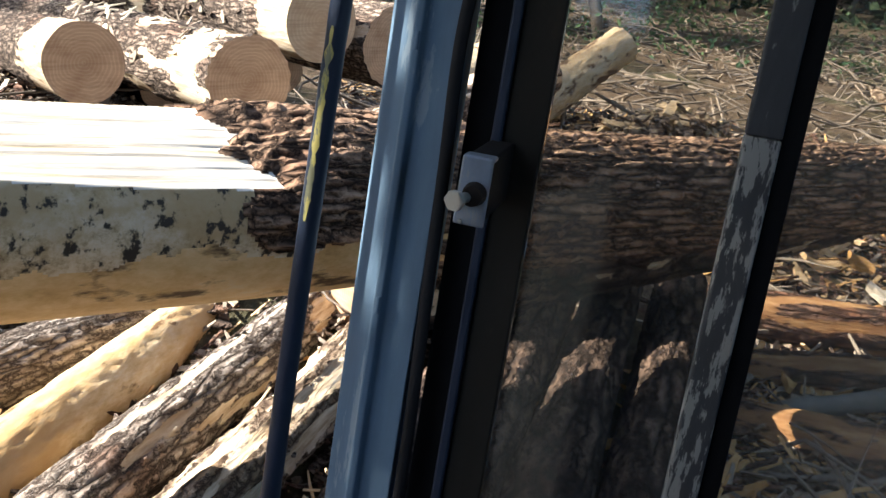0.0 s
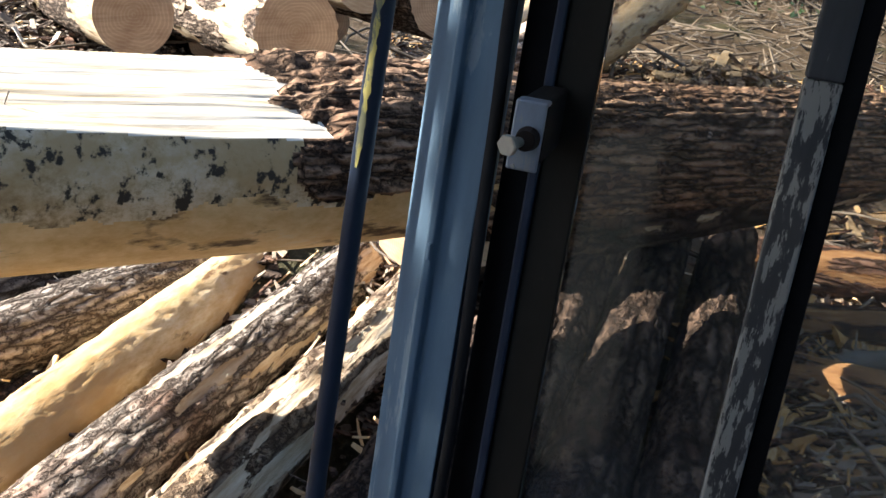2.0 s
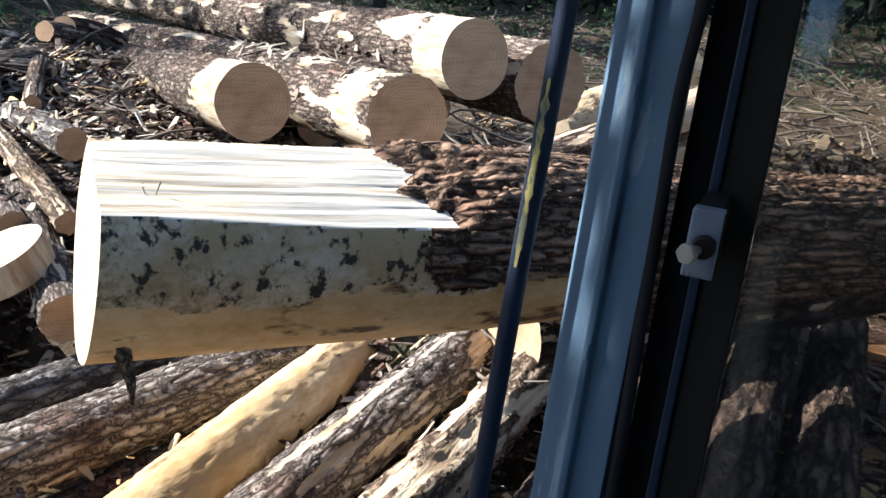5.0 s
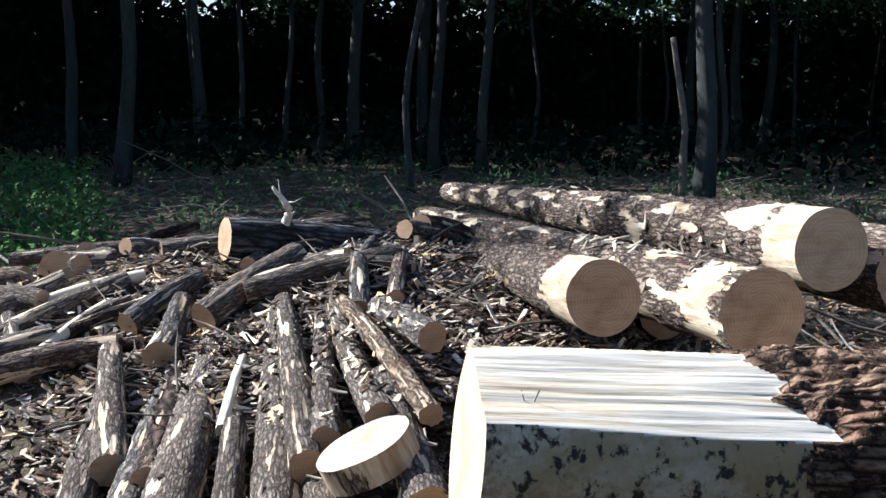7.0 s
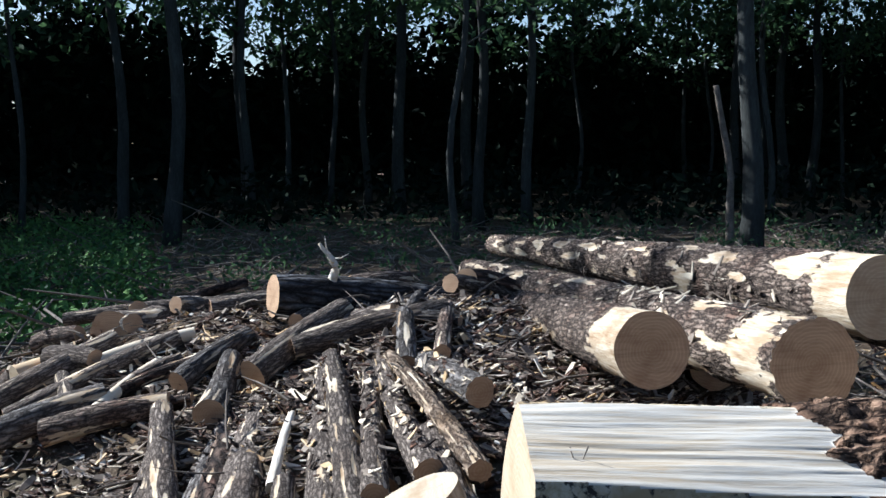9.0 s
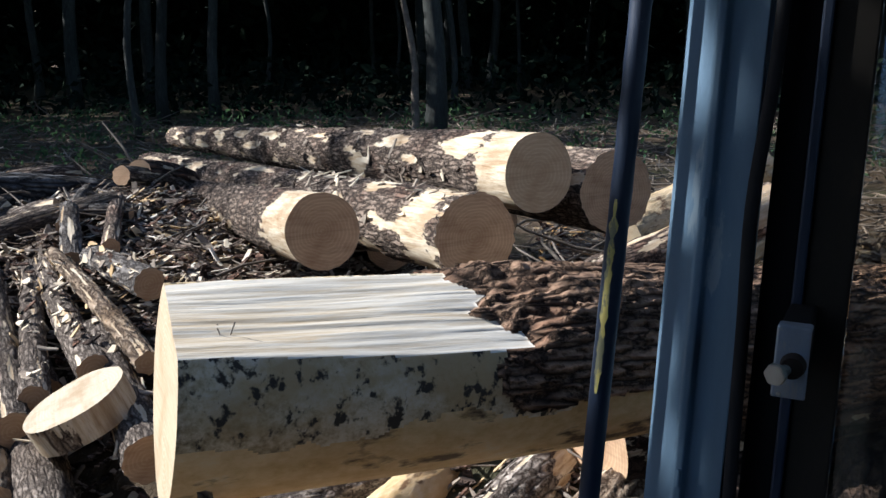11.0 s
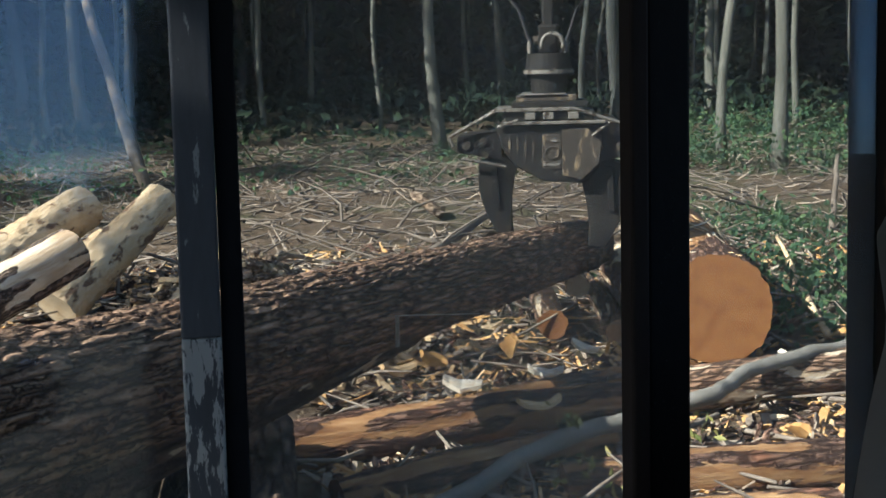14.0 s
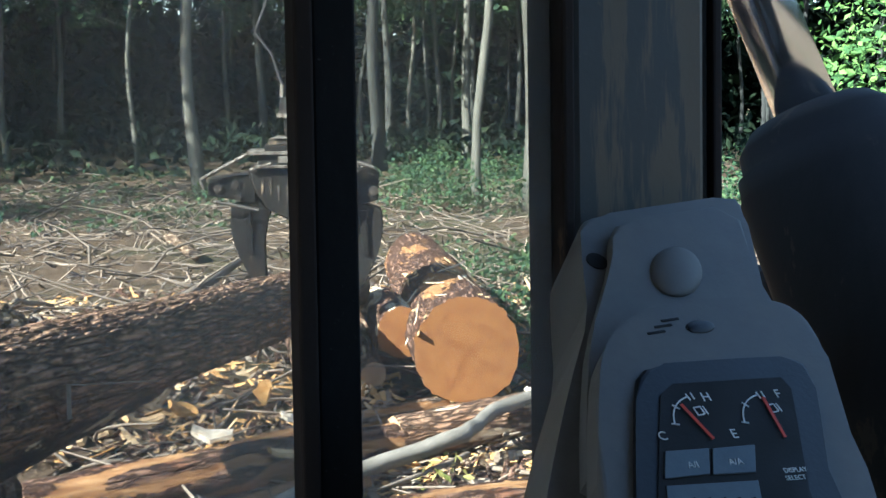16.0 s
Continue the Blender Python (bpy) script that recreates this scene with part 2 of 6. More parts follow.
CHIP = wood_mat("wood_chip", [(0.3, (0.34, 0.20, 0.085)), (0.5, (0.58, 0.40, 0.21)), (0.7, (0.76, 0.58, 0.35))], 4, (1, 1, 1), 0.7, (0.3, 0.004), 40)
CHIP_GREY = wood_mat("weathered_chip", [(0.3, (0.12, 0.09, 0.07)), (0.5, (0.24, 0.19, 0.145)), (0.7, (0.38, 0.33, 0.27))], 4, (1, 1, 1), 0.8, (0.3, 0.004), 40)
BRANCH_GREY = wood_mat("smooth_grey_branch", [(0.3, (0.09, 0.085, 0.07)), (0.5, (0.17, 0.16, 0.14)), (0.7, (0.27, 0.255, 0.23))], 6, (1, 1, 1), 0.8, (0.3, 0.004), 60)
BARK_YOUNG = bark_mat("young_bark", (0.12, 0.09, 0.07), (0.44, 0.37, 0.31), (0.040, 0.029, 0.023), (0.20, 0.15, 0.115), 0.42, 0.22)
TWIG = wood_mat("twig_bark", [(0.3, (0.07, 0.055, 0.045)), (0.5, (0.14, 0.115, 0.092)), (0.7, (0.26, 0.22, 0.18))], 6, (1, 1, 1), 0.85, (0.3, 0.004), 50, None, 0.6, 0.3)


def end_mat(name, base, ring, pith, red=None, pitch=480.0, blotch=0.55, show=0.3):
    """A sawn end: rings round the local x axis, radial checks and saw marks."""
    m, nd, ln, bs = material(name)
    co = nd.new("ShaderNodeTexCoord").outputs["Object"]
    dist = tex_noise(nd, ln, co, 7, 3, 0.5)
    sep = nd.new("ShaderNodeSeparateXYZ")
    ln.new(co, sep.inputs[0])
    comb = nd.new("ShaderNodeCombineXYZ")
    ln.new(sep.outputs[1], comb.inputs[1])
    ln.new(sep.outputs[2], comb.inputs[2])
    ln_len = nd.new("ShaderNodeVectorMath")
    ln_len.operation = "LENGTH"
    ln.new(comb.outputs[0], ln_len.inputs[0])
    ad = nd.new("ShaderNodeMath")
    ad.operation = "MULTIPLY_ADD"
    ln.new(dist, ad.inputs[0])
    ad.inputs[1].default_value = 0.055
    ln.new(ln_len.outputs["Value"], ad.inputs[2])
    sn = nd.new("ShaderNodeMath")
    sn.operation = "MULTIPLY"
    ln.new(ad.outputs[0], sn.inputs[0])
    sn.inputs[1].default_value = pitch
    si = nd.new("ShaderNodeMath")
    si.operation = "SINE"
    ln.new(sn.outputs[0], si.inputs[0])
    rings = ramp(nd, ln, si.outputs[0], [(0.0, (show, show, show)), (0.8, (0, 0, 0))])
    heart = ramp(nd, ln, ad.outputs[0], [(0.012, pith), (0.03, tuple(0.6 * p + 0.4 * q for p, q in zip(base, ring))), (0.14, base)])
    blot = tex_noise(nd, ln, co, 11, 4, 0.6)
    col = mix(nd, ln, rings, heart, ring)
    col = mix(nd, ln, ramp(nd, ln, blot, [(0.45, (0, 0, 0)), (0.68, (blotch, blotch, blotch))]), col, red or ring)
    saw = tex_noise(nd, ln, co, 30, 3, 0.6, (0.2, 0.15, 3.0))
    col = mix(nd, ln, ramp(nd, ln, saw, [(0.45, (0, 0, 0)), (0.7, (0.28, 0.28, 0.28))]), col, pith)
    ln.new(col, bs.inputs["Base Color"])
    bs.inputs["Roughness"].default_value = 0.75
    bs.inputs["Specular IOR Level"].default_value = 0.2
    bump(nd, ln, saw, bs, 0.35, 0.004)
    return m


WOODS = {"inner_bark": ((0.34, 0.22, 0.12), (0.62, 0.50, 0.35), (0.80, 0.72, 0.58)), "orange_torn_wood": ((0.15, 0.068, 0.03), (0.29, 0.155, 0.068), (0.46, 0.30, 0.155))}
TORN = {}


def torn_bark(bark, inner):
    """The bark with torn places that show the wood under it."""
    key = (bark.name, inner.name)
    if key not in TORN:
        TORN[key] = bark_mat("torn_" + bark.name + "_over_" + inner.name, *BARKS[bark.name], wood=WOODS[inner.name])
    return TORN[key]


END_TAN = end_mat("sawn_end", (0.54, 0.37, 0.23), (0.28, 0.16, 0.085), (0.15, 0.08, 0.045), (0.30, 0.17, 0.095), 420.0)
END_SAWN = end_mat("ribbed_sawn_end", (0.60, 0.44, 0.28), (0.42, 0.27, 0.15), (0.22, 0.13, 0.07), None, 300.0)
END_PALE = end_mat("pale_sawn_end", (0.54, 0.45, 0.32), (0.40, 0.29, 0.17), (0.26, 0.16, 0.09), None, 480.0, 0.7)
END_DISC = end_mat("speckled_sawn_end", (0.50, 0.43, 0.33), (0.36, 0.27, 0.17), (0.34, 0.22, 0.12), (0.30, 0.21, 0.12), 520.0, 0.75, 0.2)
END_RED = end_mat("red_sawn_end", (0.205, 0.095, 0.033), (0.115, 0.043, 0.015), (0.14, 0.05, 0.02), (0.13, 0.045, 0.015), 200.0, 0.7, 0.15)


# ---- logs ----
def log(name, p0, p1, r0, r1, label, bark=None, inner=None, end=None, peel=0.0, peel_scale=1.2, ridge=0.012, n=40, step=0.05, bend=0.0, seed=0.0,
        category="log", group="", shape=None, ends=True, bare=(), skew=0.0):
    """A felled log from p0 to p1 as a thing with bark and cut_end parts. peel: share of the surface without bark; bare: stretches
    (from, to) of the length with no bark; shape(s, th, r) may return (r, slot)."""
    p0, p1 = Vector(p0), Vector(p1)
    length = (p1 - p0).length
    top = new(name)
    top.matrix_world = Matrix.Translation(p0) @ (p1 - p0).to_track_quat("X", "Z").to_matrix().to_4x4()
    tagged(top, label, category, group)
    rings = max(6, int(length / step))
    verts, slots, peels = [], [], []
    bark, inner = bark or BARK, inner or INNER
    thr = 0.62 - 1.7 * peel
    for i in range(rings + 1):
        s = length * i / rings
        bow = bend * math.sin(math.pi * i / rings)
        for k in range(n):
            th = 2 * math.pi * k / n
            c, d = math.cos(th), math.sin(th)
            r = r0 + (r1 - r0) * i / rings
            r *= 1 + 0.05 * noise.noise(Vector((c * 1.3 + seed, d * 1.3, s * 0.9 + seed)))
            slot = 0
            if shape:
                r, slot = shape(s, th, r)
            else:
                v = noise.noise(Vector((c * peel_scale * 0.9 + seed * 3, d * peel_scale * 0.9, s * peel_scale * 1.1 - seed))) + 0.25 * noise.noise(Vector((c * 6 + seed, d * 6, s * 6)))
                off = (v * 1.6 - thr) * 0.9 if peel else -1.0
                for b0, b1 in bare:
                    off = max(off, 4 * min(s - b0 + 0.04, b1 + 0.06 * v + 0.03 * math.sin(5 * th) - s))
                gone = min(1.0, max(0.0, 0.5 + off * 2.5))
            if shape:
                gone, off = (1.0 if slot else 0.0), 0.0
            if slot == 0 and ridge:
                w = noise.noise(Vector((c * r * 34 + seed, d * r * 34, s * 9))) + 0.6 * noise.noise(Vector((c * r * 70, d * r * 70 + seed, s * 24)))
                r += (1 - gone) * ridge * (0.7 - 1.6 * max(0.0, 0.55 - abs(w) * 1.6))
            r -= gone * ridge * 0.4
            peels.append(min(1.0, max(-1.0, off)))
            verts.append(Vector((s + skew * c * r * max(0.0, 1 - s / 0.8), c * r, d * r + bow)))
            slots.append(slot)
    faces, idx = [], []
    for i in range(rings):
        for k in range(n):
            a, b2 = i * n + k, i * n + (k + 1) % n
            faces.append((a, b2, b2 + n, a + n))
            q4 = (slots[a], slots[b2], slots[a + n], slots[b2 + n])
            idx.append(0 if 0 in q4 else slots[a])
    if not shape and bark.name in BARKS and (peel or bare):
        bark = torn_bark(bark, inner)
    me = mesh_of("bark", verts, faces, [bark, inner, SPLIT, PALE_FLANK], idx)
    me.attributes.new("peel", "FLOAT", "POINT").data.foreach_set("value", peels)
    part("bark", me, None, top)
    if ends:
        for j, (base, sgn) in enumerate(((0, -1), (rings * n, 1))):
            rim = [verts[base + k] for k in range(n)]
            ctr = sum(rim, Vector()) / n
            vs, fs = list(rim), []
            for f in (0.66, 0.33):
                vs += [ctr + (v - ctr) * f + Vector((sgn * 0.0012 * noise.noise(v * 9 + Vector((f, 0, 0))), 0, 0)) for v in rim]
            vs.append(ctr)
            for q in range(2):
                for k in range(n):
                    fs.append((q * n + k, q * n + (k + 1) % n, (q + 1) * n + (k + 1) % n, (q + 1) * n + k))
            fs += [(2 * n + k, 2 * n + (k + 1) % n, 3 * n) for k in range(n)]
            if sgn > 0:
                fs = [f[::-1] for f in fs]
            part("cut_end", mesh_of("cut_end", vs, [f[::-1] for f in fs], [end or END_TAN], smooth=False), None, top)
    return top


# ---- ground ----
def ground_z(x, y):
    dx, dy = x + 2.6, y - 5.2
    al, ac = -0.6 * dx + 0.8 * dy, 0.8 * dx + 0.6 * dy
    t = min(1.0, max(0.0, (y - 1.35) / 2.5))
    z = 0.3 + 1.09 * math.exp(-(al / 5.0) ** 2 - (ac / 2.3) ** 2) * t * t * (3 - 2 * t)
    z += 0.75 * math.exp(-((x + 6.0) / 2.4) ** 2 - ((y - 5.6) / 2.2) ** 2) + 0.62 * math.exp(-((x - 1.2) / 1.7) ** 2 - ((y - 8.6) / 1.2) ** 2)
    near = math.exp(-(math.hypot(x, y) / 40) ** 2)
    z += near * (0.10 * noise.noise(Vector((x * 0.5, y * 0.5, 0))) + 0.05 * noise.noise(Vector((x * 2.1, y * 2.1, 3))) + 0.02 * noise.noise(Vector((x * 7, y * 7, 5))))
    return z


def build_ground():
    rad = [0.0] + [0.5 * 1.028 ** k for k in range(0, 330)]
    rad = [r for r in rad if r < 3500] + [3500]
    na = 220
    verts, faces = [], []
    for r in rad:
        for k in range(na):
            a = 2 * math.pi * k / na
            x, y = r * math.cos(a), r * math.sin(a)
            verts.append((x, y, ground_z(x, y)))
    for i in range(len(rad) - 1):
        for k in range(na):
            faces.append((i * na + k, (i + 1) * na + k, (i + 1) * na + (k + 1) % na, i * na + (k + 1) % na))
    m, nd, ln, bs = material("forest_floor")
    co = nd.new("ShaderNodeTexCoord").outputs["Object"]
    big = tex_noise(nd, ln, co, 0.35, 5, 0.6)
    mid = tex_noise(nd, ln, co, 5, 6, 0.7)
    fine = tex_noise(nd, ln, co, 38, 4, 0.75, (1.0, 0.5, 1.0))
    col = ramp(nd, ln, mid, [(0.3, (0.028, 0.021, 0.015)), (0.5, (0.078, 0.056, 0.038)), (0.68, (0.14, 0.105, 0.075))])
    col = mix(nd, ln, ramp(nd, ln, fine, [(0.55, (0, 0, 0)), (0.62, (1, 1, 1))]), col, (0.17, 0.135, 0.095))
    col = mix(nd, ln, ramp(nd, ln, big, [(0.5, (0, 0, 0)), (0.62, (0.7, 0.7, 0.7))]), col, (0.058, 0.062, 0.034))
    ln.new(col, bs.inputs["Base Color"])
    bs.inputs["Roughness"].default_value = 0.95
    bs.inputs["Specular IOR Level"].default_value = 0.1
    bump(nd, ln, fine, bs, 0.9, 0.03)
    me = mesh_of("ground", verts, faces, [m])
    tagged(new("ground", me), "brown forest floor littered with bark, chips and slash", "ground", "", "structure")


build_ground()

# ---- the long log held by the grapple ----
HEAD = Vector((-1.23, 1.99, 1.845))
TAIL = Vector((4.85, 8.05, 0.96))


def long_log_shape(s, th, r):
    """Torn flat top and peeled flank at the head, thick bark over the rest."""
    c, d = math.cos(th), math.sin(th)          # -y local is the near side, +z local is up
    jag = 0.07 * noise.noise(Vector((c * 2, d * 2, s * 4))) + 0.03 * noise.noise(Vector((c * 5, d * 5, s * 20)))
    slot = 1 if s < 0.80 + 2.2 * jag else 0
    thick = 1.0
    q = min(1.0, max(0.0, (s - 1.0) / 1.2))
    r *= 1 - 0.14 * q * q * (3 - 2 * q)          # narrows past the head, fitted to the camera's view
    # the torn face leans a little towards the near side and runs out under the bark
    if s < 1.3:
        stop = 0.82 + 0.10 * noise.noise(Vector((c * 2.2, 7, 3 + s * 3))) + 0.05 * noise.noise(Vector((c * 5, 2, s * 20)))
        run = max(0.0, s - stop) / 0.12
        lean = 0.26 + 0.14 * min(s, 0.85) / 0.85
        rise = math.sqrt(1 - lean * lean)
        top_h = 0.200 - 0.008 * min(s, 0.85) / 0.85 + 0.03 * min(run, 3.0)
        top_h += 0.004 * noise.noise(Vector((s * 1.2, c * 9, 1))) + 0.0018 * noise.noise(Vector((s * 2.5, c * 25, 2))) + 0.0028 * noise.noise(Vector((s * 3.5, c * 60, 8))) + 0.007 * noise.noise(Vector((s * 2.0, c * 2.5, 4)))
        hgt = d * r * rise - c * r * lean
        if hgt > top_h:
            r *= top_h / hgt
            slot = 2 if run <= 0.0 else 0
            thick = min(1.0, run)
        else:
            thick = min(1.0, (top_h - hgt) / 0.06 + min(1.0, run))
    if c < 0.3 and d < -0.12 + 1.2 * jag + 0.02 * s and s < 1.55 + 3 * jag:
        slot = 1
    if slot == 1 and d > -0.16 + 2.5 * jag and s < 1.0:
        slot = 3
    if slot == 0:
        w = noise.noise(Vector((c * r * 42, d * r * 42, s * 5.0))) + 0.5 * noise.noise(Vector((c * r * 95, d * r * 95, s * 11)))
        r += thick * (0.017 - 0.026 * max(0.0, 0.5 - abs(w) * 1.5))
        r += 0.003 * thick * noise.noise(Vector((c * 30, d * 30, s * 30)))
    return r, slot


log("long_log", HEAD, TAIL, 0.262, 0.245, "long thick log with torn white head and dark furrowed bark", BARK_LONG, FLANK, END_PALE, n=230, step=0.0115, shape=long_log_shape, seed=2.0, skew=0.21)

# ---- the stack of long logs behind ----
G1 = "stacked long logs"
log("long_log", (-1.61, 4.14, 1.80), (-4.92, 8.88, 1.19), 0.172, 0.10, "long barked log with a peeled white collar at its end", BARK, INNER, END_TAN, 0.03, ridge=0.010, n=72, step=0.03, seed=5, group=G1, bare=((-0.1, 0.44),))
log("long_log", (-0.97, 4.34, 1.76), (-5.67, 9.97, 1.28), 0.195, 0.125, "long grey-brown log with ragged bark and white scuffed patches", BARK, INNER, END_TAN, 0.12, 2.4, ridge=0.014, n=72, step=0.03, seed=9, group=G1, bare=((0.16, 0.40),))
log("long_log", (-0.80, 5.16, 1.945), (-5.88, 11.02, 1.47), 0.212, 0.11, "long reddish log on top of the stack with torn bark", BARK, INNER, END_SAWN, 0.13, 2.6, ridge=0.014, n=72, step=0.03, seed=13, group=G1, bare=((-0.1, 0.30),))
log("long_log", (-0.42, 5.48, 1.81), (-5.50, 11.75, 1.35), 0.222, 0.14, "long brown log with a tan sawn end", BARK, INNER, END_TAN, 0.08, ridge=0.014, n=64, step=0.045, seed=17, group=G1)

# ---- the logs lying under the long log ----
G2 = "logs under the long log"
for p0, p1, r, bk, pl, sd, lb in (
    ((-2.62, 1.22, 1.00), (-1.22, 3.98, 1.02), 0.075, BARK_GREY, 0.0, 20, "grey furrowed pole lying under the torn head"),
    ((-2.09, 1.59, 1.00), (-0.55, 4.35, 1.04), 0.112, BARK_PALE_LIT, 0.0, 21, "grey-brown barked log with flaking ridges"),
    ((-1.39, 1.31, 1.00), (-0.72, 4.34, 1.04), 0.108, PEELED_LOG, 0.0, 23, "peeled pale yellow log with knots and streaks"),
    ((-1.14, 1.35, 1.00), (-0.31, 4.35, 1.04), 0.112, BARK_PALE_LIT, 0.10, 25, "brown log with curling bark and white patches"),
    ((-0.83, 1.35, 1.00), (0.0, 4.35, 1.04), 0.110, BARK_WORN, 0.34, 27, "half-peeled log with yellow wood and loose bark"),
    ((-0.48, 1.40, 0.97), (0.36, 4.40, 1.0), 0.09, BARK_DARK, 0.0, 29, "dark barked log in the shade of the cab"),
    # next three logs are added; their dark bark stands in for deep shade
    ((-0.16, 1.60, 0.90), (0.66, 5.30, 0.93), 0.125, BARK_DARK, 0.0, 30, "dark log added to fill the shaded gap under the long log"),
    ((0.12, 1.65, 0.86), (0.93, 5.30, 0.88), 0.13, BARK_DARK, 0.0, 31, "dark log added to fill the shaded gap under the long log"),
    ((0.42, 1.75, 0.80), (1.20, 5.10, 0.80), 0.135, BARK_DARK, 0.0, 32, "dark log added to fill the shaded gap under the long log"),
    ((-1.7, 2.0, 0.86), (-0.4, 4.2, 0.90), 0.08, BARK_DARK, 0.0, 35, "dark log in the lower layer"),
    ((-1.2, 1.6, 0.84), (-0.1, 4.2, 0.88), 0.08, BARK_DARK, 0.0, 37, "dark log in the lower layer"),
):
    log("log", p0, p1, r, r * 0.92, lb, bk, INNER, END_TAN, pl, 2.6, ridge=0.014 if bk is not PEELED_LOG else 0.007, n=56, step=0.018, bend=0.02, seed=sd, group=G2)

# ---- the loader's cab ----
CAB = Matrix(((0.98404, 0.17122, 0.04854, 0), (-0.17512, 0.98017, 0.09271, 0), (-0.0317, -0.09973, 0.99451, 2.6), (0, 0, 0, 1)))


def paint_mat(name, col, worn, rough=0.45, amount=0.6, scale=9.0, metal=0.0, stretch=(1, 1, 0.4), spec=0.4):
    """Old machine paint with scratches, dust and chips."""
    m, nd, ln, bs = material(name)
    co = nd.new("ShaderNodeTexCoord").outputs["Object"]
    a = tex_noise(nd, ln, co, scale, 6, 0.7, stretch)
    b = tex_noise(nd, ln, co, scale * 14, 3, 0.7)
    c1 = mix(nd, ln, ramp(nd, ln, a, [(0.35, (0, 0, 0)), (0.75, (0.5, 0.5, 0.5))]), col, tuple(min(1, x * 1.7 + 0.02) for x in col))
    c2 = mix(nd, ln, ramp(nd, ln, a, [(amount, (0, 0, 0)), (amount + 0.03, (1, 1, 1))]), c1, worn)
    c3 = mix(nd, ln, ramp(nd, ln, b, [(0.68, (0, 0, 0)), (0.74, (0.6, 0.6, 0.6))]), c2, worn)
    ln.new(c3, bs.inputs["Base Color"])
    r = ramp(nd, ln, a, [(0.3, (rough, rough, rough)), (0.8, (min(1, rough + 0.3),) * 3)])
    ln.new(r, bs.inputs["Roughness"])
    bs.inputs["Metallic"].default_value = metal
    bs.inputs["Specular IOR Level"].default_value = spec
    bump(nd, ln, b, bs, 0.15, 0.002)
    return m


BLUEGREY = paint_mat("blue_grey_paint", (0.098, 0.160, 0.228), (0.23, 0.30, 0.36), 0.62, 0.62, 13, 0.0, (1, 1, 0.25), 0.3)
BLACK = paint_mat("black_paint", (0.007, 0.007, 0.008), (0.018, 0.017, 0.016), 0.7, 0.7, spec=0.12)
NAVY = paint_mat("dark_blue_paint", (0.012, 0.022, 0.045), (0.10, 0.12, 0.13), 0.35, 0.68, 18)
RUBBER = paint_mat("rubber", (0.014, 0.014, 0.016), (0.03, 0.03, 0.03), 0.7, 0.72, spec=0.2)
RUSTY = paint_mat("rusty_dark_paint", (0.016, 0.011, 0.009), (0.075, 0.046, 0.03), 0.65, 0.6, 9, spec=0.2)
SCUFFED = paint_mat("scuffed_grey_paint", (0.06, 0.063, 0.068), (0.36, 0.36, 0.34), 0.6, 0.50, 55, 0.0, (1, 1, 0.22))
ZINC = paint_mat("zinc_bolt", (0.45, 0.45, 0.42), (0.25, 0.22, 0.18), 0.4, 0.62, 40, 0.9)


CHROME, _nd, _ln, _bs = material("chrome")
_bs.inputs["Base Color"].default_value = (0.86, 0.88, 0.91, 1)
_bs.inputs["Metallic"].default_value = 1.0
_bs.inputs["Roughness"].default_value = 0.16
bump(_nd, _ln, tex_noise(_nd, _ln, _nd.new("ShaderNodeTexCoord").outputs["Object"], 30, 3, 0.6), _bs, 0.08, 0.002)
STEEL = paint_mat("bare_bent_steel", (0.24, 0.29, 0.36), (0.36, 0.39, 0.42), 0.32, 0.6, 30, 0.5)
PLASTIC = paint_mat("grey_dusty_plastic", (0.110, 0.108, 0.104), (0.19, 0.165, 0.13), 0.5, 0.66, 14)
DUSTY = paint_mat("dusty_black_paint", (0.009, 0.009, 0.009), (0.040, 0.034, 0.026), 0.6, 0.6, 12, spec=0.2)
BEZEL = paint_mat("dark_plastic", (0.006, 0.008, 0.012), (0.04, 0.04, 0.04), 0.35, 0.75, 14)
GAUGE = paint_mat("gauge_black", (0.004, 0.004, 0.005), (0.008, 0.008, 0.008), 0.65, 0.8, 20)
LCD = paint_mat("lcd_grey", (0.075, 0.10, 0.12), (0.10, 0.12, 0.13), 0.3, 0.8, 20)
RED = paint_mat("needle_red", (0.55, 0.045, 0.02), (0.5, 0.05, 0.03), 0.5, 0.9)
PRINT = paint_mat("white_print", (0.62, 0.64, 0.64), (0.6, 0.6, 0.6), 0.5, 0.9)
YELLOW = paint_mat("worn_yellow_paint", (0.42, 0.36, 0.11), (0.20, 0.20, 0.12), 0.5, 0.5, 60, 0.0, (1, 1, 0.25))
STAIN = paint_mat("sticker_glue", (0.22, 0.21, 0.19), (0.32, 0.31, 0.29), 0.7, 0.5, 60)
# near-black for solid pieces: stands in for shade inside gaps and holes
HOLE = paint_mat("deep_black", (0.004, 0.004, 0.004), (0.006, 0.006, 0.006), 0.7, 0.9)

# old glass: tinted, reflecting, with streaky dust
GLASS = bpy.data.materials.new("dusty_glass")
GLASS.use_nodes = True
nd, ln = GLASS.node_tree.nodes, GLASS.node_tree.links
nd.remove(nd["Principled BSDF"])
out = nd["Material Output"]
tr = nd.new("ShaderNodeBsdfTransparent")
tr.inputs[0].default_value = (0.89, 0.87, 0.83, 1)
gl = nd.new("ShaderNodeBsdfGlossy")
gl.inputs["Roughness"].default_value = 0.06
# the blue of the reflected sky is put into the gloss colour
gl.inputs[0].default_value = (0.55, 0.74, 1.0, 1)
fr = nd.new("ShaderNodeFresnel")
fr.inputs[0].default_value = 1.5
m1 = nd.new("ShaderNodeMixShader")
ln.new(fr.outputs[0], m1.inputs[0])
ln.new(tr.outputs[0], m1.inputs[1])
ln.new(gl.outputs[0], m1.inputs[2])
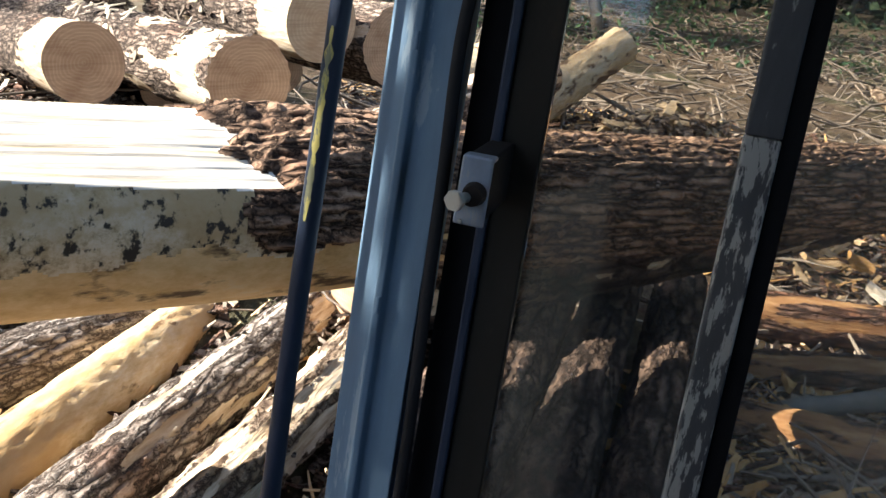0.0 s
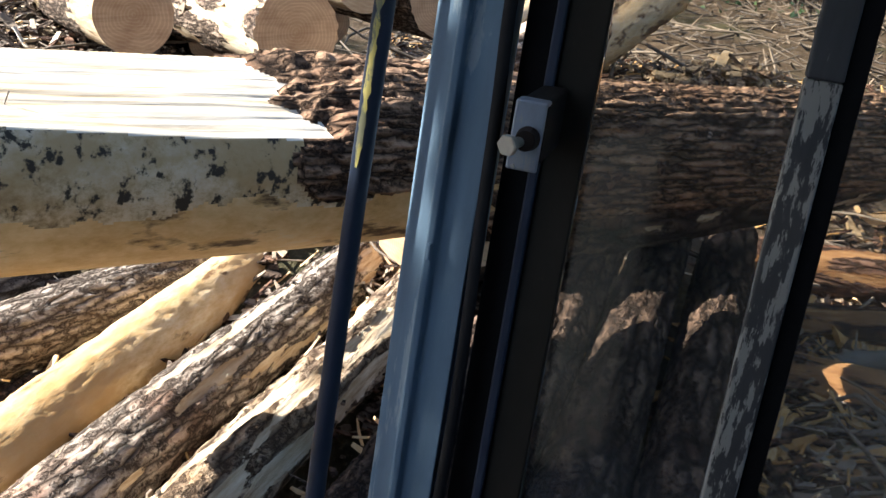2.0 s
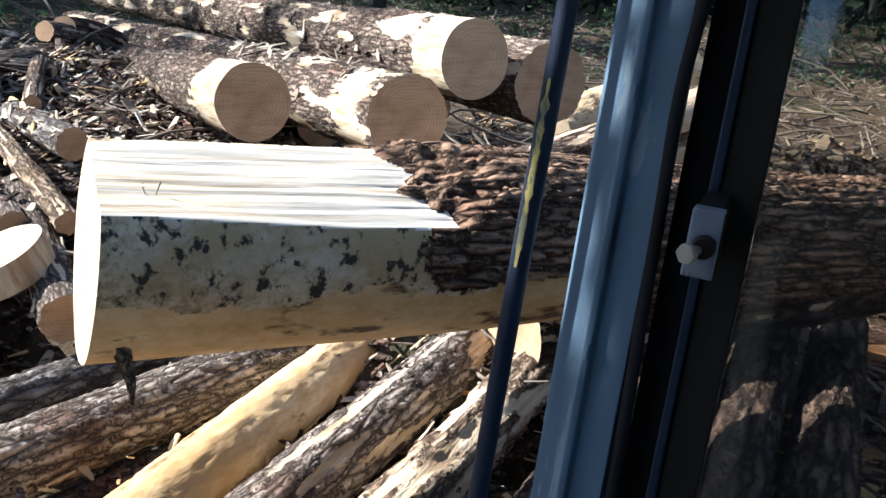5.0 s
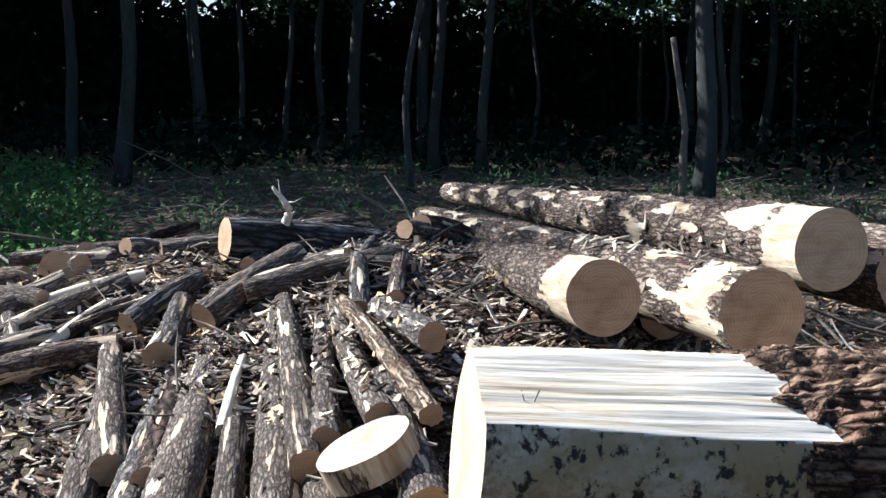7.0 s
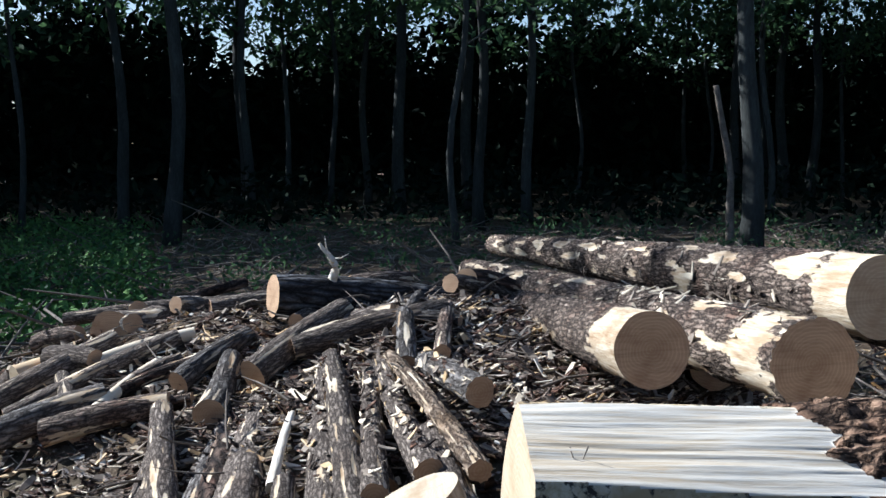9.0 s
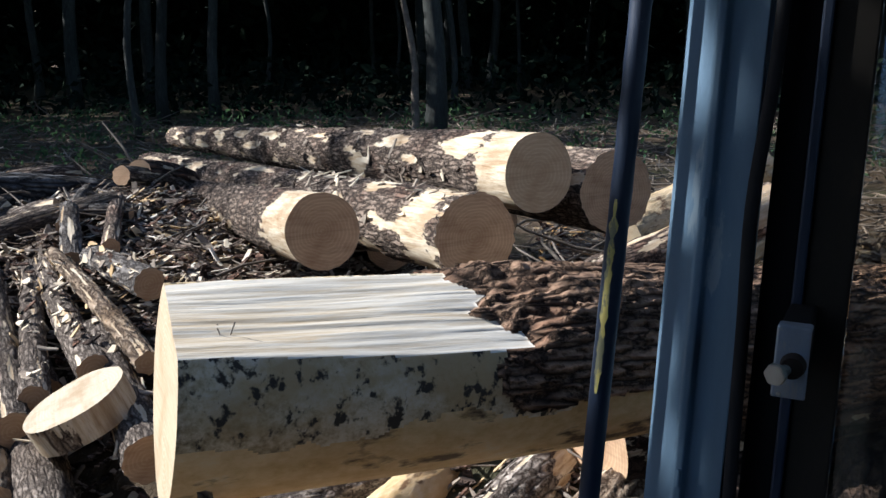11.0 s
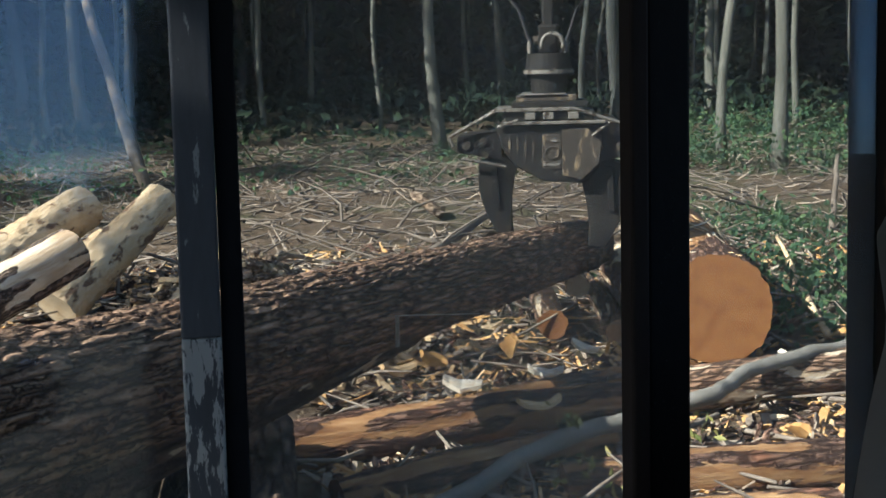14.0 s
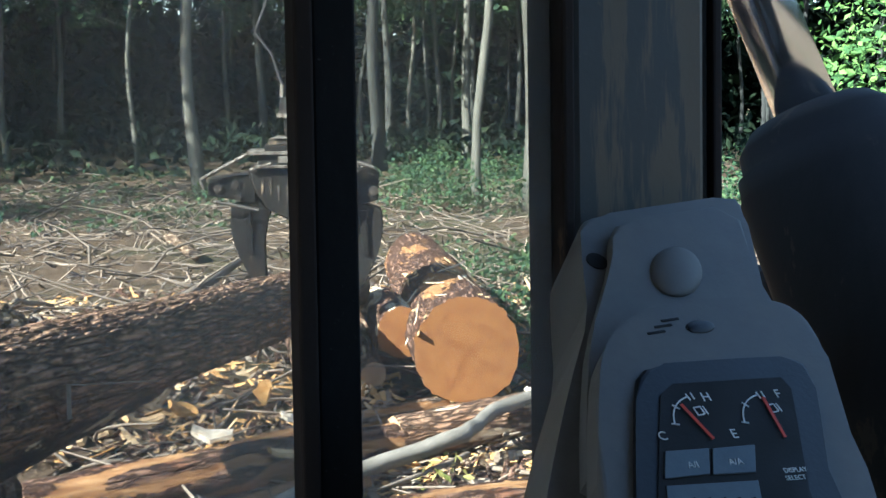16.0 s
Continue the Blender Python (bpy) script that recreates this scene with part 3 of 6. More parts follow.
df = nd.new("ShaderNodeBsdfTranslucent")
df.inputs[0].default_value = (0.62, 0.62, 0.60, 1)
m2 = nd.new("ShaderNodeMixShader")
co = nd.new("ShaderNodeTexCoord").outputs["Object"]
du = tex_noise(nd, ln, co, 3.5, 5, 0.6, (1, 1, 0.35))
spk = tex_noise(nd, ln, co, 160, 2, 0.5)
dm = mix(nd, ln, ramp(nd, ln, spk, [(0.70, (0, 0, 0)), (0.76, (0.6, 0.6, 0.6))]), ramp(nd, ln, du, [(0.30, (0.06, 0.06, 0.06)), (0.72, (0.21, 0.21, 0.21))]), (0.35, 0.35, 0.35))
# the dust's pale haze is put in more strongly towards the right
gx = nd.new("ShaderNodeSeparateXYZ")
ln.new(co, gx.inputs[0])
reach = nd.new("ShaderNodeMapRange")
ln.new(gx.outputs[0], reach.inputs[0])
for k, val in ((1, 0.05), (2, 0.50), (3, 0.12), (4, 1.0)):
    reach.inputs[k].default_value = val
film = nd.new("ShaderNodeMath")
film.operation = "MULTIPLY"
ln.new(dm, film.inputs[0])
ln.new(reach.outputs[0], film.inputs[1])
ln.new(film.outputs[0], m2.inputs[0])
ln.new(m1.outputs[0], m2.inputs[1])
ln.new(df.outputs[0], m2.inputs[2])
ln.new(m2.outputs[0], out.inputs[0])

cab = thing("loader_cab", CAB, "blue-grey cab of a log loader with barred windscreen", "vehicle cab")
ZB, ZT = -1.35, 0.78

# front pillar: a folded section with a rib, a seal and a dark return
part("front_pillar", prism([(-0.372, 1.41), (-0.326, 1.352), (-0.321, 1.339), (-0.311, 1.339), (-0.306, 1.352), (-0.258, 1.338), (-0.252, 1.42), (-0.372, 1.46)], ZB, ZT, 0.0022), BLUEGREY, cab, "scratched blue-grey steel pillar with a pressed rib")
for z in (-0.43, -0.06, 0.22):
    part("pillar_dimple", cyl((-0.315, 1.337, z - 0.012), (-0.315, 1.337, z + 0.012), 0.0035, 0.003, 10), BLUEGREY, cab)
zs = np.linspace(ZB, ZT, 70)
v, f = tube([(-0.246 + 0.004 * math.sin(z * 7) - 0.008 * math.exp(-((z + 0.05) / 0.12) ** 2), 1.335, z) for z in zs], [0.009] * 70, 12)
part("rubber_seal", mesh_of("rubber_seal", v, f, [RUBBER]), None, cab, "black rubber door seal, slightly wavy")
part("pillar_return", box(-0.238, -0.196, 1.37, 1.42, ZB, ZT, 0.004), BLACK, cab)
part("pillar_channel", box(-0.1955, -0.182, 1.335, 1.42, ZB, ZT, 0.003), NAVY, cab)
part("window_frame", box(-0.1815, -0.127, 1.345, 1.385, ZB, ZT, 0.003), paint_mat("brown_black_paint", (0.020, 0.017, 0.013), (0.04, 0.033, 0.025), 0.6, 0.62, spec=0.2), cab, "flat black window frame")
# latch bracket with its bolt
bracket = part("latch_bracket", box(-0.197, -0.160, 1.150, 1.156, -0.252, -0.170, 0.0025), STEEL, cab, "bent steel latch bracket")
part("bracket_return", box(-0.197, -0.160, 1.1565, 1.185, -0.176, -0.170, 0.0025), STEEL, bracket)
part("stand_off", box(-0.196, -0.163, 1.1855, 1.370, -0.250, -0.172, 0.003), BLACK, bracket)
part("bushing", cyl((-0.176, 1.149, -0.213), (-0.176, 1.128, -0.213), 0.0145, 0.012, 20), RUSTY, bracket, "rusty washer and bushing")
part("bolt_shaft", cyl((-0.178, 1.14, -0.214), (-0.1895, 1.112, -0.217), 0.0062, 0.0062, 14), ZINC, bracket)
hexb = cyl((-0.1893, 1.1135, -0.2169), (-0.1925, 1.1045, -0.2178), 0.0128, 0.0128, 6)
bmesh.ops.bevel(hexb, geom=[e for e in hexb.edges], offset=0.0012, segments=2, affect="EDGES")
part("bolt_head", hexb, ZINC, bracket, "zinc-plated hexagonal bolt head")
part("rivet", cyl((-0.188, 1.1495, -0.248), (-0.188, 1.1470, -0.248), 0.003, 0.002, 10), ZINC, bracket)
# grab rail with a worn strip
v, f = tube([(-0.436 + 0.010 * math.sin((z + 0.2) * 2.0), 1.364, z) for z in np.linspace(ZB, ZT, 50)], [0.0152 + 0.0004 * math.sin(k * 3) for k in range(50)], 20)
rail = part("grab_rail", mesh_of("grab_rail", v, f, [NAVY]), None, cab, "dark blue tubular grab rail")
sv, sf = [], []
zz = np.linspace(-0.335, -0.06, 46)
for k, z in enumerate(zz):
    w = 0.30 + 0.28 * noise.noise(Vector((k * 0.35, 2, 1))) + 0.12 * noise.noise(Vector((k * 1.3, 5, 1)))
    w *= min(1.0, k / 6 + 0.3, (45 - k) / 6 + 0.2)
    for q in (-1, -0.5, 0, 0.5, 1):
        a = -1.75 + q * max(0.06, w)
        sv.append((-0.436 + 0.010 * math.sin((z + 0.2) * 2.0) + 0.0159 * math.cos(a), 1.364 + 0.0159 * math.sin(a), z))
for k in range(45):
    for q in range(4):
        o = k * 5 + q
        sf.append((o, o + 1, o + 6, o + 5))
part("worn_streak", mesh_of("worn_streak", sv, sf, [YELLOW]), None, rail, "streak of worn yellow paint")
# guard bars
part("guard_bar", box(0.114, 0.156, 1.235, 1.262, ZB, 0.02 - 0.12, 0.003), SCUFFED, cab, "flat bar with scuffed chalky paint")
part("guard_bar", box(0.114, 0.156, 1.235, 1.262, -0.0995, ZT, 0.003), paint_mat("dull_bar_paint", (0.06, 0.064, 0.072), (0.30, 0.31, 0.31), 0.6, 0.60, 55, 0.0, (1, 1, 0.22)), cab, "flat bar in dull grey-blue paint")
part("bar_backing", box(0.1565, 0.181, 1.245, 1.29, ZB, ZT, 0.002), BLACK, cab)
part("guard_bar", box(0.527, 0.545, 0.992, 1.022, ZB, ZT, 0.003), RUSTY, cab, "rusty brown flat bar")
part("bar_backing", box(0.5455, 0.588, 0.998, 1.045, ZB, ZT, 0.003), paint_mat("flaking_black_paint", (0.004, 0.004, 0.0045), (0.09, 0.09, 0.09), 0.6, 0.64, 14, 0.0, (1, 1, 0.4), 0.15), cab, "black bar with flaking paint")
# windscreen
gx0, gy0, gx1, gy1 = -0.127, 1.362, 0.905, 1.141
gl_n = Vector((gy0 - gy1, gx1 - gx0, 0)).normalized() * 0.005
pane = part("windscreen", prism([(gx0, gy0), (gx1, gy1), (gx1 + gl_n.x, gy1 + gl_n.y), (gx0 + gl_n.x, gy0 + gl_n.y)], ZB + 0.3, ZT - 0.02), GLASS, cab, "dusty tinted windscreen glass")
pane.visible_shadow = False
gd = Vector((gx1 - gx0, gy1 - gy0, 0)).normalized()
for s0, s1, z0, z1 in ((0.49, 0.585, -0.0900, -0.0888), (0.488, 0.4925, -0.126, -0.0888)):
    a, c = Vector((gx0, gy0, 0)) + gd * s0 - gl_n * 0.25, Vector((gx0, gy0, 0)) + gd * s1 - gl_n * 0.25
    part("sticker_remnant", prism([(a.x, a.y), (c.x, c.y), (c.x + gl_n.x * 0.15, c.y + gl_n.y * 0.15), (a.x + gl_n.x * 0.15, a.y + gl_n.y * 0.15)], z0, z1), STAIN, pane, "pale remnant of a sticker on the glass")
# corner pillar with a brown streaked edge and a near-black strip for the gap
part("corner_pillar", box(0.905, 1.098, 1.125, 1.21, ZB, ZT, 0.008), paint_mat("dark_grime_paint", (0.036, 0.035, 0.031), (0.11, 0.085, 0.055), 0.42, 0.53, 7, 0.0, (1, 1, 0.12)), cab, "wide dark grimy corner pillar")
part("pillar_edge", box(0.888, 0.9045, 1.120, 1.205, ZB, ZT, 0.004), RUSTY, cab, "rusty brown pillar edge")
part("pillar_gap", box(1.0985, 1.132, 1.16, 1.21, ZB, ZT, 0.003), HOLE, cab)
part("side_frame", box(1.1325, 1.148, 1.15, 1.2, ZB, ZT, 0.004), RUSTY, cab, "dirty brown side window frame")
# unseen shell round the driver, added to block sun and glass reflections
SHELL = paint_mat("cab_lining", (0.17, 0.16, 0.145), (0.22, 0.20, 0.17), 0.7, 0.7)
part("roof", box(-0.64, 1.20, -0.95, 1.62, ZT, ZT + 0.05, 0.01), SHELL, cab)
part("rear_wall", box(-0.64, 1.20, -1.0, -0.95, ZB, ZT, 0.005), SHELL, cab)
part("left_rear_wall", box(-0.66, -0.62, -0.95, -0.0, ZB, ZT, 0.005), SHELL, cab)
part("right_wall", box(1.166, 1.20, -0.95, 1.2, ZB, -0.33, 0.005), DUSTY, cab)
part("right_rear_wall", box(1.166, 1.20, -0.95, -0.75, -0.3295, ZT, 0.005), SHELL, cab)
part("cab_floor", box(-0.64, 1.20, -0.95, 1.45, ZB - 0.05, ZB, 0.005), SHELL, cab)
part("front_sill", box(-0.12, 0.886, 1.30, 1.40, ZB, ZB + 0.34, 0.01), SHELL, cab)

# ---- the gauge console ----
CON = Matrix(((0.9976, -0.0685, -0.0041, 0.93), (0.0498, 0.7629, -0.6446, 0.95), (0.0473, 0.6429, 0.7645, 0.0), (0, 0, 0, 1)))


def plate(outline, h0, h1, bevel, segs=3):
    """A flat moulding over an outline; long outlines get rounded corners and a rolled upper rim."""
    if len(outline) < 8 or bevel < 0.004:
        return prism(outline, h0, h1, bevel, segs)
    pts = list(outline)
    ring_pts = []
    for (ax_, ay_), (bx_, by_) in zip(pts, pts[1:] + pts[:1]):
        ring_pts += [(0.8 * ax_ + 0.2 * bx_, 0.8 * ay_ + 0.2 * by_), (0.2 * ax_ + 0.8 * bx_, 0.2 * ay_ + 0.8 * by_)]
    b = prism(ring_pts, h0, h1)
    rim = [e for e in b.edges if all(abs(v_.co.z - h1) < 1e-6 for v_ in e.verts)]
    bmesh.ops.bevel(b, geom=rim, offset=min(bevel, 0.006), segments=segs, affect="EDGES", profile=0.5)
    return b


con = part("gauge_console", plate([(-0.01, 0.135), (-0.052, 0.130), (-0.068, 0.117), (-0.092, 0.072), (-0.134, -0.012), (-0.199, -0.086), (-0.247, -0.145), (-0.282, -0.19), (-0.36, -0.30), (-0.36, -0.36), (0.0, -0.40), (0.036, -0.198), (0.087, -0.108), (0.087, -0.031), (0.176, 0.125), (0.179, 0.149)], -0.10, 0.0, 0.014, 4), PLASTIC, cab, "dusty grey plastic gauge console")
con.matrix_basis = CON
part("raised_panel", plate([(-0.036, 0.100), (-0.052, 0.085), (-0.077, 0.045), (-0.163, -0.051), (-0.215, -0.130), (-0.258, -0.205), (-0.02, -0.33), (0.005, -0.21), (0.060, -0.12), (0.066, -0.04), (0.148, 0.118)], -0.001, 0.018, 0.010, 4), PLASTIC, con)
part("hood", plate([(-0.171, -0.077), (-0.194, -0.100), (-0.230, -0.155), (-0.270, -0.223), (-0.290, -0.32), (-0.04, -0.36), (-0.022, -0.263), (0.009, -0.208), (0.058, -0.121), (0.066, -0.085), (0.055, -0.062), (0.02, -0.052), (-0.044, -0.045), (-0.1, -0.047), (-0.140, -0.058)], 0.0185, 0.046, 0.010), PLASTIC, con, "rounded hood over the gauges")
part("bezel", plate([(-0.176, -0.127), (-0.243, -0.229), (-0.285, -0.30), (-0.09, -0.33), (-0.069, -0.267), (-0.006, -0.178), (0.012, -0.147), (0.002, -0.133), (-0.07, -0.124), (-0.156, -0.115)], 0.0462, 0.052, 0.006), BEZEL, con, "dark bevelled bezel")
part("gauge_face", plate([(-0.166, -0.149), (-0.225, -0.233), (-0.262, -0.29), (-0.11, -0.315), (-0.093, -0.264), (-0.030, -0.168), (-0.032, -0.154), (-0.146, -0.140)], 0.0522, 0.0536, 0.0006), GAUGE, con, "black gauge face")
dome = bmesh.new()
bmesh.ops.create_uvsphere(dome, u_segments=28, v_segments=14, radius=1.0)
# sheared to fit the camera's view, where the cap looks round
for vv in dome.verts:
    vv.co = Vector((-0.013 + vv.co.x * 0.031 + vv.co.y * 0.022, 0.018 - vv.co.x * 0.005 + vv.co.y * 0.034, 0.018 + max(0.0, vv.co.z) * 0.012))
part("dome_cap", dome, PLASTIC, con, "domed plastic cap, sheared to look round from the camera", True)
knob = bmesh.new()
bmesh.ops.create_uvsphere(knob, u_segments=20, v_segments=10, radius=1.0)
for vv in knob.verts:
    vv.co = Vector((-0.067 + vv.co.x * 0.017, -0.079 + vv.co.y * 0.008, 0.046 + max(0.0, vv.co.z) * 0.003))
part("light_sensor", knob, BEZEL, con, "small dark oval sensor", True)
part("screw_hole", cyl((-0.079, 0.062, -0.02), (-0.079, 0.062, 0.0015), 0.009, 0.012, 16), HOLE, con)
for k in range(3):
    part("vent_slit", box(-0.128 + 0.012 * k, -0.108 + 0.012 * k, -0.079 + 0.006 * k, -0.0765 + 0.006 * k, 0.0455, 0.0468), HOLE, con)
HF = 0.0538


def stroke(name, pts, w, mat, parent, h=HF):
    b = bmesh.new()
    for (x0, y0), (x1, y1) in zip(pts, pts[1:]):
        d = Vector((x1 - x0, y1 - y0, 0))
        sd = Vector((-d.y, d.x, 0)).normalized() * w / 2
        p = [Vector((x0, y0, h)) - sd, Vector((x1, y1, h)) - sd, Vector((x1, y1, h)) + sd, Vector((x0, y0, h)) + sd]
        lo = [b.verts.new(q) for q in p]
        hi = [b.verts.new(q + Vector((0, 0, 0.0008))) for q in p]
        b.faces.new(hi)
        for k in range(4):
            b.faces.new((lo[k], lo[(k + 1) % 4], hi[(k + 1) % 4], hi[k]))
    return part(name, b, mat, parent)


stroke("needle", [(-0.147, -0.201), (-0.154, -0.163)], 0.0030, RED, con, HF + 0.001)
stroke("needle", [(-0.078, -0.214), (-0.069, -0.172)], 0.0030, RED, con, HF + 0.001)
for cx, cy, r, a0, a1 in ((-0.138, -0.192, 0.036, 96, 160), (-0.070, -0.206, 0.038, 92, 158)):
    stroke("gauge_scale", [(cx + r * math.cos(radians(a)), cy + r * math.sin(radians(a))) for a in np.linspace(a0, a1, 9)], 0.0012, PRINT, con)
    for a in (a0 - 8, a0, (a0 + a1) / 2, a1):
        stroke("gauge_tick", [(cx + (r - 0.004) * math.cos(radians(a)), cy + (r - 0.004) * math.sin(radians(a))), (cx + (r + 0.003) * math.cos(radians(a)), cy + (r + 0.003) * math.sin(radians(a)))], 0.0012, PRINT, con)
for cx, cy in ((-0.140, -0.172), (-0.066, -0.184)):
    stroke("gauge_symbol", [(cx - 0.004, cy - 0.004), (cx + 0.003, cy - 0.004), (cx + 0.003, cy + 0.004), (cx - 0.004, cy + 0.004), (cx - 0.004, cy - 0.004)], 0.001, PRINT, con)
    stroke("gauge_symbol", [(cx + 0.006, cy - 0.005), (cx + 0.006, cy + 0.004)], 0.001, PRINT, con)


def lettering(text, x, y, size, parent, h=HF, mat=PRINT):
    cu = bpy.data.curves.new("lettering", "FONT")
    cu.body = text
    cu.size = size
    cu.align_x, cu.align_y = "CENTER", "CENTER"
    cu.extrude = 0.0002
    tmp = bpy.data.objects.new("tmp", cu)
    me = bpy.data.meshes.new_from_object(tmp)
    bpy.data.objects.remove(tmp)
    me.materials.append(mat)
    ob = part("lettering", me, None, parent)
    ob.matrix_basis = pose(x, y, h, 0, 0, -9)
    return ob


for txt, x, y, sz in (("H", -0.124, -0.160, 0.013), ("C", -0.190, -0.188, 0.012), ("E", -0.123, -0.200, 0.013), ("F", -0.050, -0.171, 0.013)):
    lettering(txt, x, y, sz, con)
lettering("DISPLAY", -0.091, -0.244, 0.0062, con)
lettering("SELECT", -0.096, -0.2505, 0.0062, con)
for pts, txt, tx, ty in (([(-0.198, -0.202), (-0.214, -0.225), (-0.172, -0.230), (-0.157, -0.208)], "A/I", -0.182, -0.2195), ([(-0.154, -0.209), (-0.170, -0.231), (-0.130, -0.238), (-0.112, -0.214)], "A/A", -0.142, -0.2255)):
    btn = part("button", plate(pts, 0.0537, 0.0552, 0.0006), LCD, con, "flat grey-blue button")
    lettering(txt, tx, ty, 0.0085, btn, 0.0554)
part("lcd_panel", plate([(-0.216, -0.231), (-0.245, -0.278), (-0.160, -0.292), (-0.133, -0.245)], 0.0537, 0.0548, 0.0004), LCD, con, "pale grey liquid-crystal panel")
for k in range(5):
    part("lcd_bar", box(-0.205 + 0.013 * k, -0.199 + 0.013 * k, -0.256 - 0.003 * k, -0.246 - 0.003 * k, 0.0549, 0.0553), GAUGE, con)

# ---- the boom cylinder beside the cab ----
ram = thing("boom_cylinder", CAB, "hydraulic boom cylinder with a bright chrome rod", "machinery")
r0, r1 = Vector((1.60, 1.99, 1.254)), Vector((1.73, 1.575, 0.24))
ax = (r1 - r0).normalized()
part("chrome_rod", cyl(r0, r1, 0.060, 0.060, 40), CHROME, ram, "polished chrome rod", True)
v, f = tube([r1 - ax * 0.02, r1 - ax * 0.012, r1 + ax * 0.02, r1 + ax * 0.06, r1 + ax * 0.065, r1 + ax * 0.10, r1 + ax * 0.11, r1 + ax * 0.9], [0.06, 0.12, 0.150, 0.155, 0.168, 0.174, 0.180, 0.198], 48)
part("barrel", mesh_of("barrel", v, f, [DUSTY]), None, ram, "grimy black cylinder barrel with gland nut")
part("boom_side", box(1.80, 2.05, 0.9, 1.9, -1.35, -0.05, 0.03), DUSTY, ram, "dark side plate of the boom foot")

# ---- trees ----
LEAF = bpy.data.materials.new("leaf")
LEAF.use_nodes = True
nd, ln = LEAF.node_tree.nodes, LEAF.node_tree.links
bs = nd["Principled BSDF"]
geo = nd.new("ShaderNodeNewGeometry")
ln.new(ramp(nd, ln, geo.outputs["Random Per Island"], [(0.0, (0.020, 0.046, 0.030)), (0.5, (0.042, 0.088, 0.046)), (1.0, (0.085, 0.135, 0.056))]), bs.inputs["Base Color"])
bs.inputs["Roughness"].default_value = 0.8
bs.inputs["Specular IOR Level"].default_value = 0.2
tl = nd.new("ShaderNodeBsdfTranslucent")
tl.inputs[0].default_value = (0.09, 0.17, 0.07, 1)
mx = nd.new("ShaderNodeMixShader")
mx.inputs[0].default_value = 0.3
ln.new(bs.outputs[0], mx.inputs[1])
ln.new(tl.outputs[0], mx.inputs[2])
ln.new(mx.outputs[0], nd["Material Output"].inputs[0])
# near-black copy of the leaf: the woods' shade is put into it
LEAF_SHADED = bpy.data.materials.new("shaded_leaf")
LEAF_SHADED.use_nodes = True
nd, ln = LEAF_SHADED.node_tree.nodes, LEAF_SHADED.node_tree.links
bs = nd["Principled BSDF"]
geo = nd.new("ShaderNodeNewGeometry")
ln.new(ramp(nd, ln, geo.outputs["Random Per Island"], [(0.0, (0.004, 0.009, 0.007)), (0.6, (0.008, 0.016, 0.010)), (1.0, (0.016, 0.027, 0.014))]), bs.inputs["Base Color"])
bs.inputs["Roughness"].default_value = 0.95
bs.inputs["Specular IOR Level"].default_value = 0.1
# dark trunk bark: the woodland shade is put into its colour
SHADED_TRUNK = wood_mat("shaded_tree_bark", [(0.3, (0.016, 0.015, 0.014)), (0.5, (0.035, 0.038, 0.035)), (0.7, (0.072, 0.08, 0.074))], 2.5, (1, 1, 0.3), 0.9, (0.8, 0.03), 22, None, 0.6, 0.3)


# paler copy of the trunk bark, with sunlight put into its colour
LIT_TRUNK = wood_mat("sunlit_tree_bark", [(0.3, (0.045, 0.045, 0.038)), (0.5, (0.085, 0.087, 0.074)), (0.7, (0.15, 0.15, 0.13))], 2.5, (1, 1, 0.3), 0.9, (0.6, 0.02), 22, None, 0.6, 0.25)


def leaves(rng, centres, per, spread, size, verts, faces):
    for c in centres:
        for _ in range(per):
            p = Vector(c) + Vector((rng.gauss(0, spread), rng.gauss(0, spread), rng.gauss(0, spread * 0.55)))
            n = Vector((rng.gauss(0, 1), rng.gauss(0, 1), rng.gauss(0.6, 1))).normalized()
            a = n.orthogonal().normalized()
            a = Matrix.Rotation(rng.uniform(0, 6.28), 3, n) @ a
            b = n.cross(a)
            s = size * rng.uniform(0.6, 1.4)
            i = len(verts)
            verts += [p - a * s, p - b * s * 0.5 + n * s * 0.15, p + a * s, p + b * s * 0.5 + n * s * 0.15]
            faces.append((i, i + 1, i + 2, i + 3))


